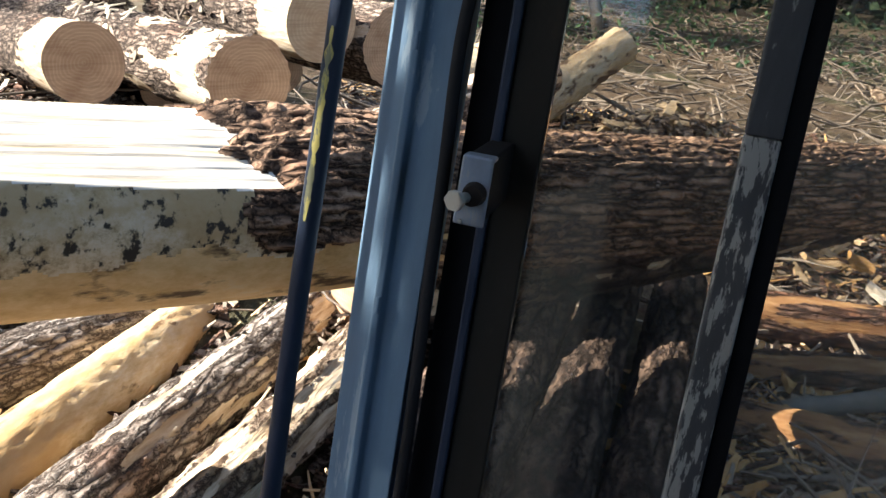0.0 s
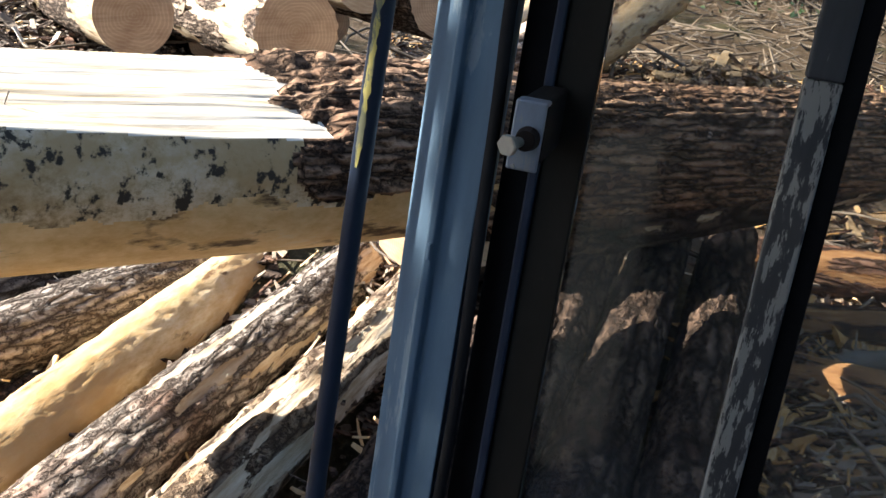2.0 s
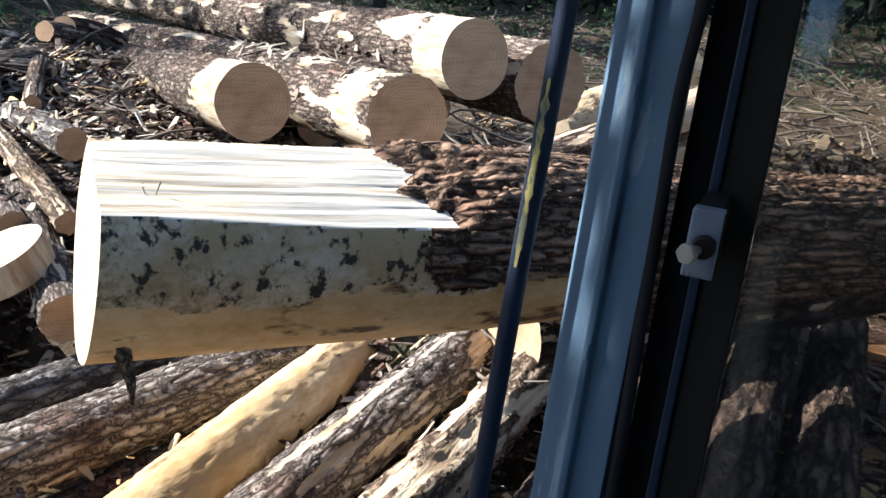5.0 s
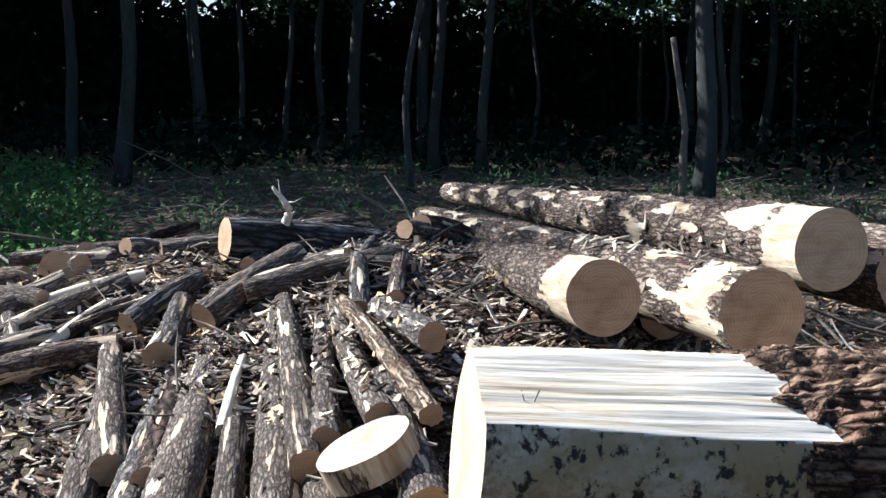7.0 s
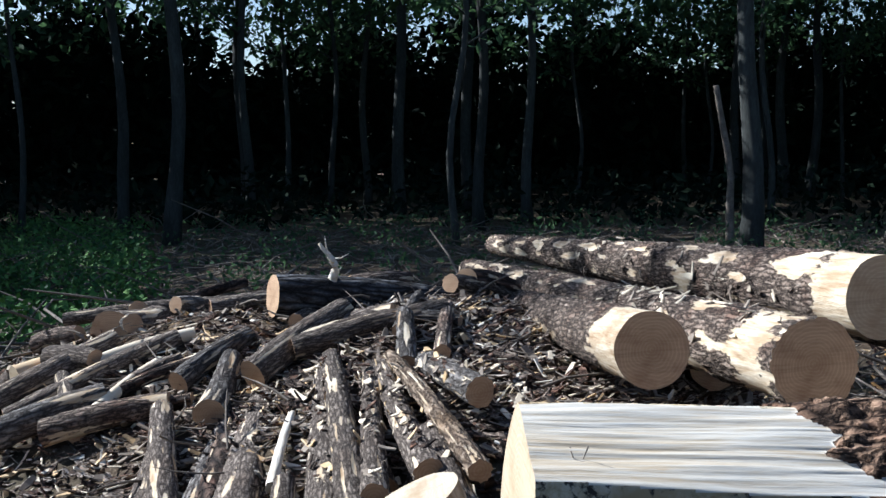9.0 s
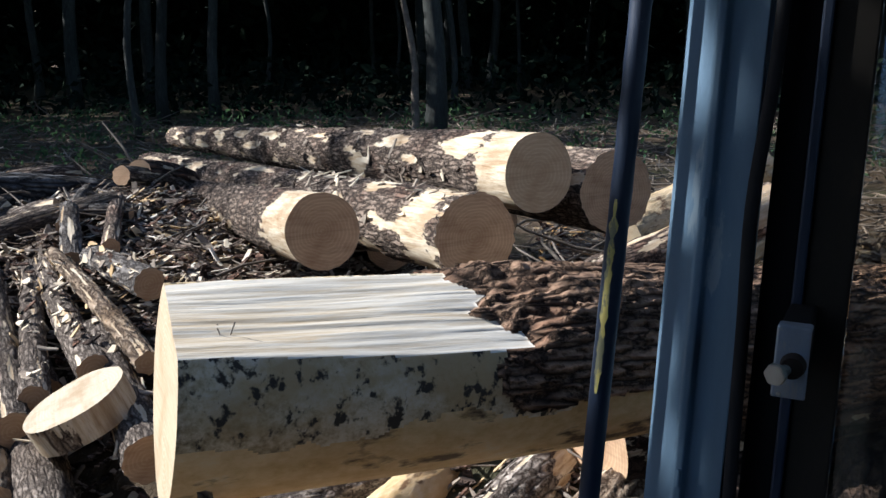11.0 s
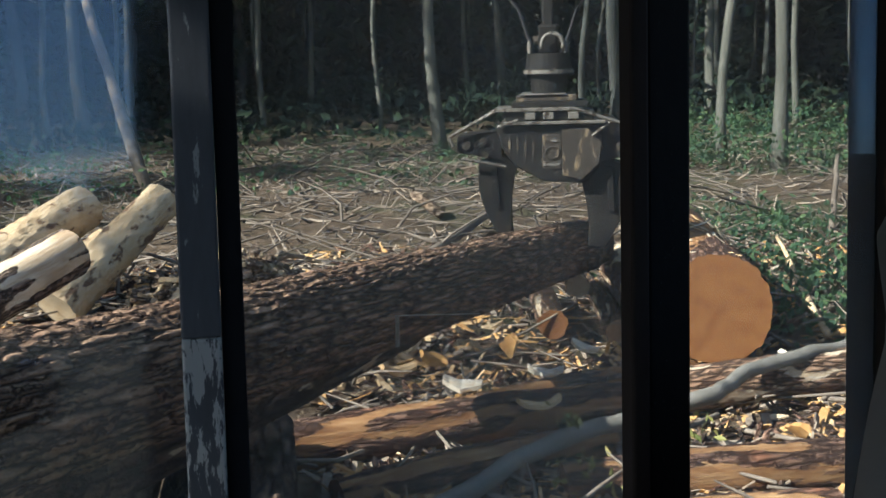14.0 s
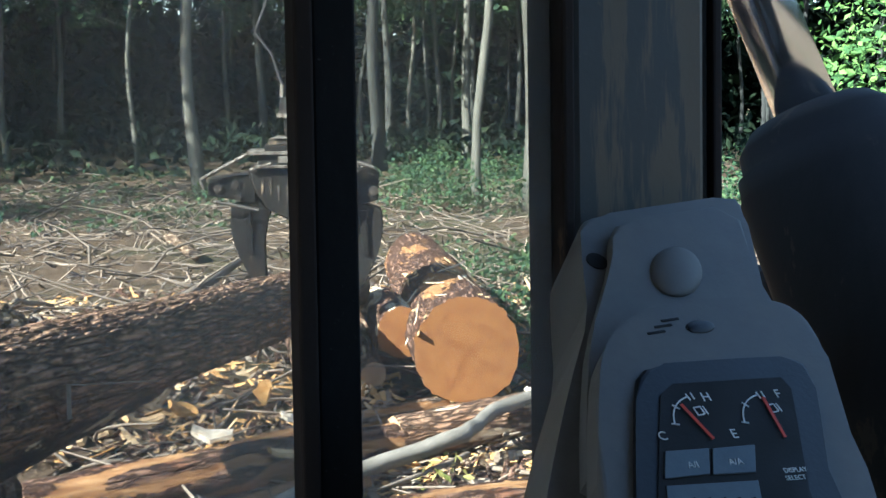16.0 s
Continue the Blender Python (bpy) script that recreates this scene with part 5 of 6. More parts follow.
def branch(points, r0, r1, label, mat, seed, group="loose branches", forks=0):
    rng = random.Random(seed)
    pts = [Vector(p) for p in points]
    fine = []
    for a, b in zip(pts, pts[1:]):
        fine += [a.lerp(b, q / 4) + Vector((rng.uniform(-1, 1), rng.uniform(-1, 1), rng.uniform(-1, 1))) * r0 * 0.25 for q in range(4)]
    fine.append(pts[-1])
    n = len(fine)
    v, f = tube(fine, [r0 + (r1 - r0) * k / (n - 1) for k in range(n)], 10, 0.3, seed)
    for _ in range(forks):
        k = rng.randrange(n // 3, n - 1)
        d = Vector((rng.uniform(-1, 1), rng.uniform(-1, 1), rng.uniform(-0.2, 0.45))).normalized() * rng.uniform(6, 14) * r1
        v2, f2 = tube([fine[k], fine[k] + d * 0.5, fine[k] + d + Vector((0, 0, 0.03))], [r1 * 0.8, r1 * 0.5, 0.002], 6)
        o = len(v)
        v += v2
        f += [tuple(i + o for i in q) for q in f2]
    top = new("branch", mesh_of("branch", v, f, [mat]))
    return tagged(top, label, "branch", group)


branch([(1.55, 4.34, 0.48), (2.25, 4.58, 0.55), (2.79, 4.81, 0.58), (3.25, 4.88, 0.59), (3.84, 4.89, 0.62), (4.28, 5.16, 0.63), (4.99, 5.32, 0.62), (5.5, 5.4, 0.6)], 0.052, 0.046, "long pale grey crooked branch lying over the logs", BRANCH_GREY, 7)
branch([(7.2, 8.3, 0.75), (6.6, 7.3, 0.55), (6.05, 6.32, 0.34)], 0.02, 0.03, "pale split stick leaning on the ground", PEELED, 8)
branch([(1.6, 7.6, 0.95), (2.3, 9.4, 0.9), (3.0, 11.0, 0.5)], 0.035, 0.02, "grey curved branch on the slash", TWIG, 9, forks=3)
branch([(3.3, 9.3, 0.45), (4.6, 11.0, 0.5), (6.3, 13.3, 0.45)], 0.07, 0.05, "long brown branch lying on the slash", TWIG, 10, forks=3)
branch([(5.78, 13.9, 0.36), (5.58, 14.1, 0.58), (5.46, 14.22, 0.70)], 0.08, 0.07, "pale stub of a snapped stem", BARK_WORN, 11)
branch([(2.26, 20.0, 0.3), (1.7, 22.0, 3.4), (1.2, 24.5, 6.4)], 0.12, 0.08, "dead stem leaning at the edge of the woods", TWIG, 12)
branch([(-4.5, 5.75, 1.72), (-4.42, 5.7, 1.86), (-4.5, 5.62, 2.02)], 0.04, 0.01, "white forked splinter on the heap", SPLIT, 15, forks=3)
branch([(-5.75, 22.0, 0.3), (-5.8, 22.1, 1.9), (-6.15, 22.1, 3.9)], 0.10, 0.06, "snapped dead stem beside a tree", TWIG, 16)
branch([(9.5, 10.0, 0.3), (10.1, 10.6, 0.8), (10.6, 11.1, 1.15)], 0.04, 0.03, "stick standing out of the slash", TWIG, 17)


# ---- chips, bark and slash ----
def shards(name, label, n, place, size, mats, seed, thick=0.12, curl=0.3):
    """Scattered flat splinters as one stuff object."""
    rng = random.Random(seed)
    verts, faces, idx = [], [], []
    for _ in range(n):
        x, y, up = place(rng)
        ln_, wd = size(rng)
        th = wd * thick + 0.002
        a = rng.uniform(0, 6.28)
        m = Matrix.Translation((x, y, ground_z(x, y) + up + 0.3 * wd)) @ Euler((rng.gauss(0, 0.35), rng.gauss(0, 0.35), a)).to_matrix().to_4x4()
        i = len(verts)
        tip = rng.uniform(0.2, 1.0)
        for s, w in ((-1, rng.uniform(0.3, 1)), (0, 1), (1, tip)):
            z = curl * ln_ * 0.5 * (s * s) * rng.uniform(0, 0.6)
            off = rng.uniform(-0.2, 0.2) * wd
            for yy, zz in ((-w, 0), (w, 0), (w * 0.8, th), (-w * 0.8, th)):
                verts.append(m @ Vector((s * ln_ * 0.5, yy * wd * 0.5 + off, z + zz)))
        k = rng.randrange(len(mats))
        for q in range(2):
            o = i + q * 4
            for e in range(4):
                faces.append((o + e, o + (e + 1) % 4, o + 4 + (e + 1) % 4, o + 4 + e))
        faces.append((i + 3, i + 2, i + 1, i))
        faces.append((i + 8, i + 9, i + 10, i + 11))
        idx += [k] * 10
    tagged(new(name, mesh_of(name, verts, faces, mats, idx, smooth=False)), label, "wood debris", "", "stuff")


def on_mound(rng):
    while True:
        x, y = rng.gauss(-3.2, 2.2), rng.gauss(4.2, 1.9)
        if y > 1.6 and x < 2.6 and (x < 0.1 or y > 5.2):
            return x, y, 0.0


def on_clearing(rng):
    while True:
        d, a = 3.2 + 9.8 * rng.random() ** 1.7, radians(rng.uniform(-62, 8))
        x, y = -d * math.sin(a), d * math.cos(a)
        if x > 1.2 + 0.25 * (y - 4) or y > 6.5 or rng.random() < 0.03:
            return x, y, 0.0


def wide(rng):
    while True:
        d, a = 5 + 24 * rng.random() ** 0.8, radians(rng.uniform(-66, 62))
        if d > 9:
            break
    return -d * math.sin(a), d * math.cos(a), 0.0


shards("bark_litter", "brown bark flakes and torn strips over the heap", 8500, on_mound, lambda r: (r.uniform(0.03, 0.22), r.uniform(0.012, 0.055)), [BARK, BARK_RED, BARK_PALE_LIT, CHIP_GREY, BARK_DARK], 21)
shards("wood_chips", "pale yellow wood chips and splinters over the heap", 3600, on_mound, lambda r: (r.uniform(0.03, 0.20), r.uniform(0.01, 0.045)), [CHIP, INNER, CHIP_GREY, SPLIT], 22)
shards("bark_litter", "red-brown bark pieces on the cleared ground", 9000, on_clearing, lambda r: (r.uniform(0.05, 0.35), r.uniform(0.015, 0.07)), [BARK_RED, BARK_DARK, CHIP_GREY, BARK_RED, ORANGE], 23)
shards("wood_chips", "orange and yellow wood chips on the cleared ground", 4800, on_clearing, lambda r: (r.uniform(0.03, 0.20), r.uniform(0.012, 0.055)), [CHIP, ORANGE, CHIP_GREY, BLOND, ORANGE], 24)
def on_rubble(rng):
    x, y = rng.gauss(1.75, 0.55), rng.gauss(7.75, 0.35)
    return x, y, 0.5 * rng.random() * math.exp(-((x - 1.7) / 0.7) ** 2 - ((y - 7.8) / 0.5) ** 2)


shards("wood_rubble", "pale broken wood and bark chunks piled under the blond logs", 1300, on_rubble, lambda r: (r.uniform(0.06, 0.26), r.uniform(0.03, 0.10)), [BLOND, BLOND, BARK_WORN, BARK_WORN], 26, 0.4)


def between_logs(rng):
    x, y = rng.uniform(-1.75, -0.2), rng.uniform(1.6, 4.3)
    return x, y, 0.95 + rng.uniform(0, 0.07) - ground_z(x, y)


shards("bark_litter", "red-brown bark scraps and splinters caught between the logs", 650, between_logs, lambda r: (r.uniform(0.02, 0.11), r.uniform(0.008, 0.03)), [BARK_RED, CHIP, BARK, BARK_RED], 27)
shards("slash", "grey sticks and splinters strewn over the clearing", 9000, wide, lambda r: (r.uniform(0.12, 0.7), r.uniform(0.008, 0.035)), [CHIP_GREY, BARK_GREY, CHIP_GREY, BARK_GREY, TWIG], 25, 0.6)


def twigs(name, label, n, place, length, radius, seed):
    rng = random.Random(seed)
    verts, faces = [], []
    for _ in range(n):
        x, y, _u = place(rng)
        a, ln_ = rng.uniform(0, 6.28), rng.uniform(*length)
        p = Vector((x, y, ground_z(x, y) + rng.uniform(0.0, 0.12)))
        d = Vector((math.cos(a), math.sin(a), rng.gauss(0.05, 0.18)))
        bendv = Vector((rng.gauss(0, 0.2), rng.gauss(0, 0.2), rng.gauss(0, 0.08))) * ln_
        r = rng.uniform(*radius)
        v, f = tube([p, p + d * ln_ * 0.35 + bendv * 0.6, p + d * ln_ * 0.7 + bendv * 0.5, p + d * ln_], [r, r * 0.85, r * 0.65, r * 0.3], 6, 0, 0, False)
        o = len(verts)
        verts += v
        faces += [tuple(i + o for i in q) for q in f]
    tagged(new(name, mesh_of(name, verts, faces, [TWIG])), label, "branches", "", "stuff")


twigs("slash", "thin grey branches and tops left on the ground", 1900, wide, (0.4, 2.2), (0.006, 0.024), 31)
twigs("slash", "brown twigs caught among the heaped logs", 300, on_mound, (0.12, 0.5), (0.003, 0.010), 32)
twigs("slash", "branches and sticks on the cleared ground", 260, on_clearing, (0.3, 1.4), (0.006, 0.02), 33)


# torn bark standing off the logs
def flakes(seed, p0, p1, r, n, mats, size=(0.05, 0.16)):
    rng = random.Random(seed)
    p0, p1 = Vector(p0), Vector(p1)
    d = (p1 - p0).normalized()
    u = d.orthogonal().normalized()
    verts, faces, idx = [], [], []
    for _ in range(n):
        s, th = rng.uniform(0.05, 0.95), rng.uniform(0, 6.28)
        out = (Matrix.Rotation(th, 3, d) @ u)
        if out.z < -0.3:
            continue
        ln_, wd = rng.uniform(*size), rng.uniform(0.012, 0.05)
        base = p0.lerp(p1, s) + out * (r - 0.004)
        ax = (d * rng.uniform(-1, 1) + d.cross(out) * rng.uniform(-0.7, 0.7)).normalized()
        side = ax.cross(out).normalized() * wd
        lift = rng.uniform(0.0, 0.14)
        i = len(verts)
        for q, w in ((0, 1.0), (0.5, 0.9), (1.0, rng.uniform(0.1, 0.7))):
            c = base + ax * ln_ * q + out * (lift * ln_ * q * q)
            verts += [c - side * w * 0.5, c + side * w * 0.5, c + side * w * 0.4 + out * 0.006, c - side * w * 0.4 + out * 0.006]
        for q in range(2):
            o = i + 4 * q
            faces += [(o + e, o + (e + 1) % 4, o + 4 + (e + 1) % 4, o + 4 + e) for e in range(4)]
        faces.append((i + 8, i + 9, i + 10, i + 11))
        idx += [rng.randrange(len(mats))] * 9
    tagged(new("loose_bark", mesh_of("loose_bark", verts, faces, mats, idx, smooth=False)), "curled flakes of bark and splinters lifting off the log", "wood debris", "", "stuff")


LIGHT = [INNER, BARK, BARK, CHIP_GREY]
DARKS = [BARK, BARK_RED, BARK_DARK, CHIP_GREY]
flakes(1, (-0.97, 4.34, 1.76), (-2.6, 6.3, 1.59), 0.187, 170, [INNER, INNER, BARK, CHIP_GREY], (0.04, 0.16))
flakes(2, (-0.79, 5.16, 1.91), (-3.6, 8.4, 1.66), 0.22, 170, LIGHT, (0.04, 0.16))
flakes(3, (-1.9, 4.6, 1.7), (-4.0, 7.5, 1.3), 0.155, 60, DARKS)
flakes(4, (-0.40, 2.82, 1.72), (1.2, 4.4, 1.49), 0.24, 60, [BARK, BARK_RED, BARK_DARK], (0.03, 0.10))
for i, (p0, p1, r) in enumerate((((-1.75, 2.12, 1.0), (-1.0, 3.77, 1.03), 0.088), ((-1.06, 1.6, 1.0), (-0.5, 4.0, 1.03), 0.092), ((-0.75, 1.6, 1.0), (-0.2, 4.0, 1.03), 0.095))):
    flakes(5 + i, p0, p1, r, 150, DARKS + [INNER], (0.03, 0.12))
flakes(9, (-1.30, 1.7, 1.0), (-0.80, 4.0, 1.03), 0.102, 110, [BARK_RED, BARK, CHIP], (0.02, 0.08))
for i in range(10):
    p0, p1, r = SMALL[i][:3]
    flakes(10 + i, p0, p1, r, 70, DARKS + [INNER, INNER, CHIP], (0.02, 0.09))
flakes(20, (4.69, 5.98, 0.80), (5.6, 7.7, 0.79), 0.39, 140, [CHIP, BARK_RED, INNER], (0.08, 0.3))

# large pale chips and slabs on the cleared ground
def slab(p, ln_, wd, th, turn, tilt, mat, label, seed, group="large chips on the ground"):
    """A torn slab of wood with ragged ends and a slight curl."""
    rng = random.Random(seed)
    b = bmesh.new()
    rows = []
    for k in range(7):
        q = k / 6 - 0.5
        w = wd * (0.5 + 0.5 * math.cos(q * 2.2)) * rng.uniform(0.75, 1.1)
        z = 0.5 * ln_ * q * q + rng.uniform(-0.1, 0.1) * th
        o = rng.uniform(-0.12, 0.12) * wd
        rows.append([b.verts.new((q * ln_, y * w / 2 + o, z + h)) for y, h in ((-1, 0), (1, 0), (0.8, th), (-0.2, th * 1.3), (-0.85, th))])
    for r0_, r1_ in zip(rows, rows[1:]):
        for k in range(5):
            b.faces.new((r0_[k], r0_[(k + 1) % 5], r1_[(k + 1) % 5], r1_[k]))
    b.faces.new(rows[0][::-1])
    b.faces.new(rows[-1])
    me = bpy.data.meshes.new("slab")
    b.to_mesh(me)
    b.free()
    me.materials.append(mat)
    ob = new("wood_slab", me)
    ob.matrix_world = pose(*p, tilt, 0.6 * tilt, turn)
    return tagged(ob, label, "wood slab", group)


for k, (p, ln_, wd, turn, tilt, mt, w) in enumerate((
    ((2.40, 6.55, 0.52), 0.34, 0.10, 25, 25, CHIP, "long yellow torn wood slab lying beside the log"),
    ((2.71, 6.08, 0.50), 0.26, 0.13, -30, 15, SPLIT, "pale cream torn chip on the bark litter"),
    ((3.30, 6.02, 0.52), 0.24, 0.08, -20, 12, SPLIT, "pale flat chip on the bark litter"),
    ((3.84, 6.40, 0.52), 0.22, 0.07, -60, 20, SPLIT, "pale pointed splinter on the ground"),
    ((3.36, 6.75, 0.50), 0.30, 0.14, 80, 60, ORANGE, "upright orange slab of torn wood"),
    ((2.75, 6.75, 0.50), 0.22, 0.12, 10, 40, ORANGE, "broken orange wood chunk with bark"),
    ((1.85, 4.74, 0.42), 0.40, 0.22, 15, 20, ORANGE, "thick yellow broken stump piece"),
    ((5.05, 5.70, 0.46), 0.26, 0.10, 40, 30, SPLIT, "pale chip leaning on the sawn butt"),
    ((2.9, 5.35, 0.56), 0.30, 0.09, 5, 8, CHIP, "yellow slab lying on the dark log"),
    ((4.2, 4.6, 0.42), 0.30, 0.12, 60, 35, ORANGE, "orange slab standing in the litter"),
    ((3.7, 4.35, 0.42), 0.25, 0.10, 95, 50, CHIP, "short yellow splinter standing in the litter"),
    ((1.55, 8.25, 0.95), 0.35, 0.16, 30, 25, BLOND, "blond slab on the rubble heap"),
    ((1.9, 8.4, 0.90), 0.30, 0.18, -20, 35, BLOND, "blond broken chunk on the rubble heap"),
    ((2.2, 8.55, 0.85), 0.28, 0.14, 70, 20, SPLIT, "pale broken slab on the rubble heap"),
)):
    slab(p, ln_, wd, 0.03, turn, tilt, mt, w, 300 + k)

# a curl of inner bark hanging from the torn head, and twigs on the torn face
v, f = tube([(-1.115, 1.90, 1.76), (-1.10, 1.875, 1.70), (-1.085, 1.875, 1.65), (-1.06, 1.85, 1.61), (-1.045, 1.83, 1.56)], [0.030, 0.026, 0.018, 0.012, 0.003], 8, 0.5, 4)
tagged(new("bark_strip", mesh_of("bark_strip", v, f, [BARK_WORN])), "brown strip of bark hanging from the torn log", "bark strip")
branch([(-1.27, 2.10, 2.005), (-1.18, 2.09, 2.015), (-1.12, 2.05, 1.975)], 0.005, 0.002, "thin brown twig caught on the torn wood", TWIG, 51, forks=2)
branch([(-1.22, 2.02, 1.99), (-1.10, 2.01, 2.01), (-1.05, 1.97, 1.965)], 0.004, 0.002, "thin brown twig caught on the torn wood", TWIG, 52, forks=2)
rng = random.Random(91)
for c, n_, sp in (((2.71, 4.45, 0.52), 46, 0.10), ((2.78, 4.73, 0.70), 16, 0.05), ((3.55, 4.75, 0.50), 22, 0.09)):
    v, f = [], []
    leaves(rng, [c], n_, sp, 0.035, v, f)
    tagged(new("leaf_spray", mesh_of("leaf_spray", v, f, [SPRAY], smooth=False)), "wilting yellow-green leaves hanging from the branch", "leaves", "", "stuff")

# ---- the grapple ----
GRIME = paint_mat("grimy_black_paint", (0.006, 0.0055, 0.005), (0.035, 0.026, 0.017), 0.6, 0.60, 7, spec=0.2)
# worn steel, kept bright so that its colour also carries the sun
WORN_LIT = paint_mat("worn_sunlit_steel", (0.13, 0.12, 0.105), (0.035, 0.026, 0.018), 0.5, 0.52, 14, 0.3)
gw = Vector((0.87, -0.49, 0)).normalized()
gf = Vector((-gw.y, gw.x, 0))
GRAP = Matrix(((gw.x, gf.x, 0, 3.97), (gw.y, gf.y, 0, 7.16), (0, 0, 1, 2.34), (0, 0, 0, 1)))
gr = thing("log_grapple", GRAP @ Matrix.Scale(0.82, 4), "grimy black log grapple clamped round the long log", "machinery")
RUST_STEEL = paint_mat("rusty_grease_steel", (0.022, 0.017, 0.012), (0.14, 0.105, 0.065), 0.65, 0.57, 11, 0.0)


def upright(outline, y0, y1, bevel=0.012):
    """A plate with the given outline in x and z, from y0 to y1."""
    b = prism([(x, z) for x, z in outline], -y1, -y0, bevel)
    bmesh.ops.rotate(b, verts=b.verts, cent=(0, 0, 0), matrix=Matrix.Rotation(radians(90), 3, "X"))
    return b


part("hanger_link", box(-0.055, 0.055, -0.05, 0.05, 0.62, 1.35, 0.02), GRIME, gr)
part("hanger", box(-0.09, 0.09, -0.07, 0.07, 0.40, 0.66, 0.02), GRIME, gr)
part("hanger_pin", cyl((-0.14, 0, 0.52), (0.14, 0, 0.52), 0.045, 0.045, 18), WORN_LIT, gr)
part("rotator", cyl((0, 0, 0.25), (0, 0, 0.40), 0.215, 0.20, 28), GRIME, gr, "round hydraulic rotator")
part("rotator_flange", cyl((0, 0, 0.215), (0, 0, 0.25), 0.235, 0.235, 32), WORN_LIT, gr, "worn steel flange ring")
for k in range(10):
    a = k * 0.628
    part("flange_bolt", cyl((0.20 * math.cos(a), 0.20 * math.sin(a), 0.25), (0.20 * math.cos(a), 0.20 * math.sin(a), 0.272), 0.018, 0.018, 6), RUST_STEEL, gr)
part("neck", cyl((0, 0, 0.02), (0, 0, 0.215), 0.16, 0.175, 24), GRIME, gr)
# bright plates: sun on the upper faces is put into their colour
for x0, x1, yy, z0, z1, mt in ((-0.30, 0.26, 0.24, -0.035, 0.02, RUST_STEEL), (-0.26, 0.16, 0.26, 0.021, 0.034, WORN_LIT), (-0.50, 0.24, 0.28, -0.125, -0.09, WORN_LIT), (-0.34, 0.36, 0.25, -0.09, -0.036, GRIME), (-0.44, 0.52, 0.30, -0.245, -0.215, WORN_LIT)):
    part("top_plate", box(x0, x1, -yy, yy, z0, z1, 0.006), mt, gr, "scraped steel top plate, bright ones coloured as sunlit")
part("web_block", box(-0.40, 0.42, -0.24, 0.24, -0.2145, -0.126, 0.01), GRIME, gr)
for x in (-0.22, -0.05, 0.18):
    part("welded_lug", box(x, x + 0.10, -0.275, -0.241, -0.20, -0.135, 0.006), WORN_LIT, gr)
part("body", upright([(-0.50, -0.25), (-0.44, -0.46), (-0.32, -0.63), (-0.05, -0.78), (0.33, -0.80), (0.46, -0.66), (0.50, -0.44), (0.48, -0.25)], -0.24, 0.24, 0.02), GRIME, gr, "grease-stained welded body")
part("cheek_plate", upright([(0.12, -0.30), (0.12, -0.72), (0.30, -0.77), (0.46, -0.62), (0.49, -0.42), (0.36, -0.28)], -0.262, -0.2405, 0.006), RUST_STEEL, gr, "rust-brown rounded cheek plate")
part("badge", box(-0.06, 0.115, -0.256, -0.2405, -0.66, -0.34, 0.004), RUST_STEEL, gr)
ring = bmesh.new()
for a0 in range(14):
    p, q = a0 * 0.449, (a0 + 1) * 0.449
    cyl((0.03 + 0.065 * math.cos(p), -0.262, -0.51 + 0.055 * math.sin(p)), (0.03 + 0.065 * math.cos(q), -0.262, -0.51 + 0.055 * math.sin(q)), 0.009, 0.009, 6, ring)
part("badge_ring", ring, RUST_STEEL, gr)
for x0, x1, z in ((-0.05, 0.10, -0.40), (-0.05, 0.10, -0.62)):
    part("badge_bar", box(x0, x1, -0.264, -0.2565, z - 0.012, z + 0.012, 0.003), WORN_LIT, gr)
rng = random.Random(19)
for k in range(4):
    x, z = -0.38 + 0.075 * k, rng.uniform(-0.50, -0.34)
    part("scraped_patch", upright([(x, z), (x + 0.008, z - 0.12 - 0.03 * k), (x + 0.024, z - 0.09), (x + 0.03, z + 0.03)], -0.246, -0.2405, 0.001), RUST_STEEL, gr, "scrape with bare pale steel")
# left guard frame of rods, right cylinder bracket
for p, q in (((-0.46, -0.25, -0.10), (-0.93, -0.22, -0.35)), ((-0.93, -0.22, -0.35), (-0.90, -0.22, -0.44)), ((-0.82, -0.24, -0.55), (-0.40, -0.27, -0.63)), ((-0.46, 0.22, -0.10), (-0.93, 0.2, -0.35)),
             ((0.22, -0.27, -0.10), (0.66, -0.22, -0.25)), ((-0.47, -0.28, -0.26), (-0.28, -0.29, -0.20)), ((0.40, -0.27, -0.36), (0.56, -0.26, -0.24))):
    part("guard_rod", cyl(p, q, 0.016, 0.016, 8), WORN_LIT, gr, "bright worn rod")
part("side_bracket", upright([(-0.86, -0.34), (-0.88, -0.50), (-0.44, -0.58), (-0.44, -0.30)], -0.16, 0.16, 0.01), GRIME, gr)
part("side_bracket", upright([(0.47, -0.22), (0.47, -0.62), (0.70, -0.56), (0.72, -0.30), (0.60, -0.20)], -0.16, 0.16, 0.01), GRIME, gr)
for p, r in (((-0.78, -0.18, -0.43), 0.045), ((-0.62, -0.18, -0.40), 0.04), ((-0.60, -0.18, -0.52), 0.035), ((0.60, -0.18, -0.30), 0.065), ((0.66, -0.18, -0.47), 0.045)):
    part("cylinder_pin", cyl(p, (p[0], 0.18, p[2]), r, r, 16), RUST_STEEL, gr, "greasy pin end")
for x0, x1 in ((-0.80, -0.50), (0.50, 0.66)):
    part("tong_cylinder", cyl((x0, 0, -0.44), (x1, 0, -0.40), 0.07, 0.07, 16), RUST_STEEL, gr)
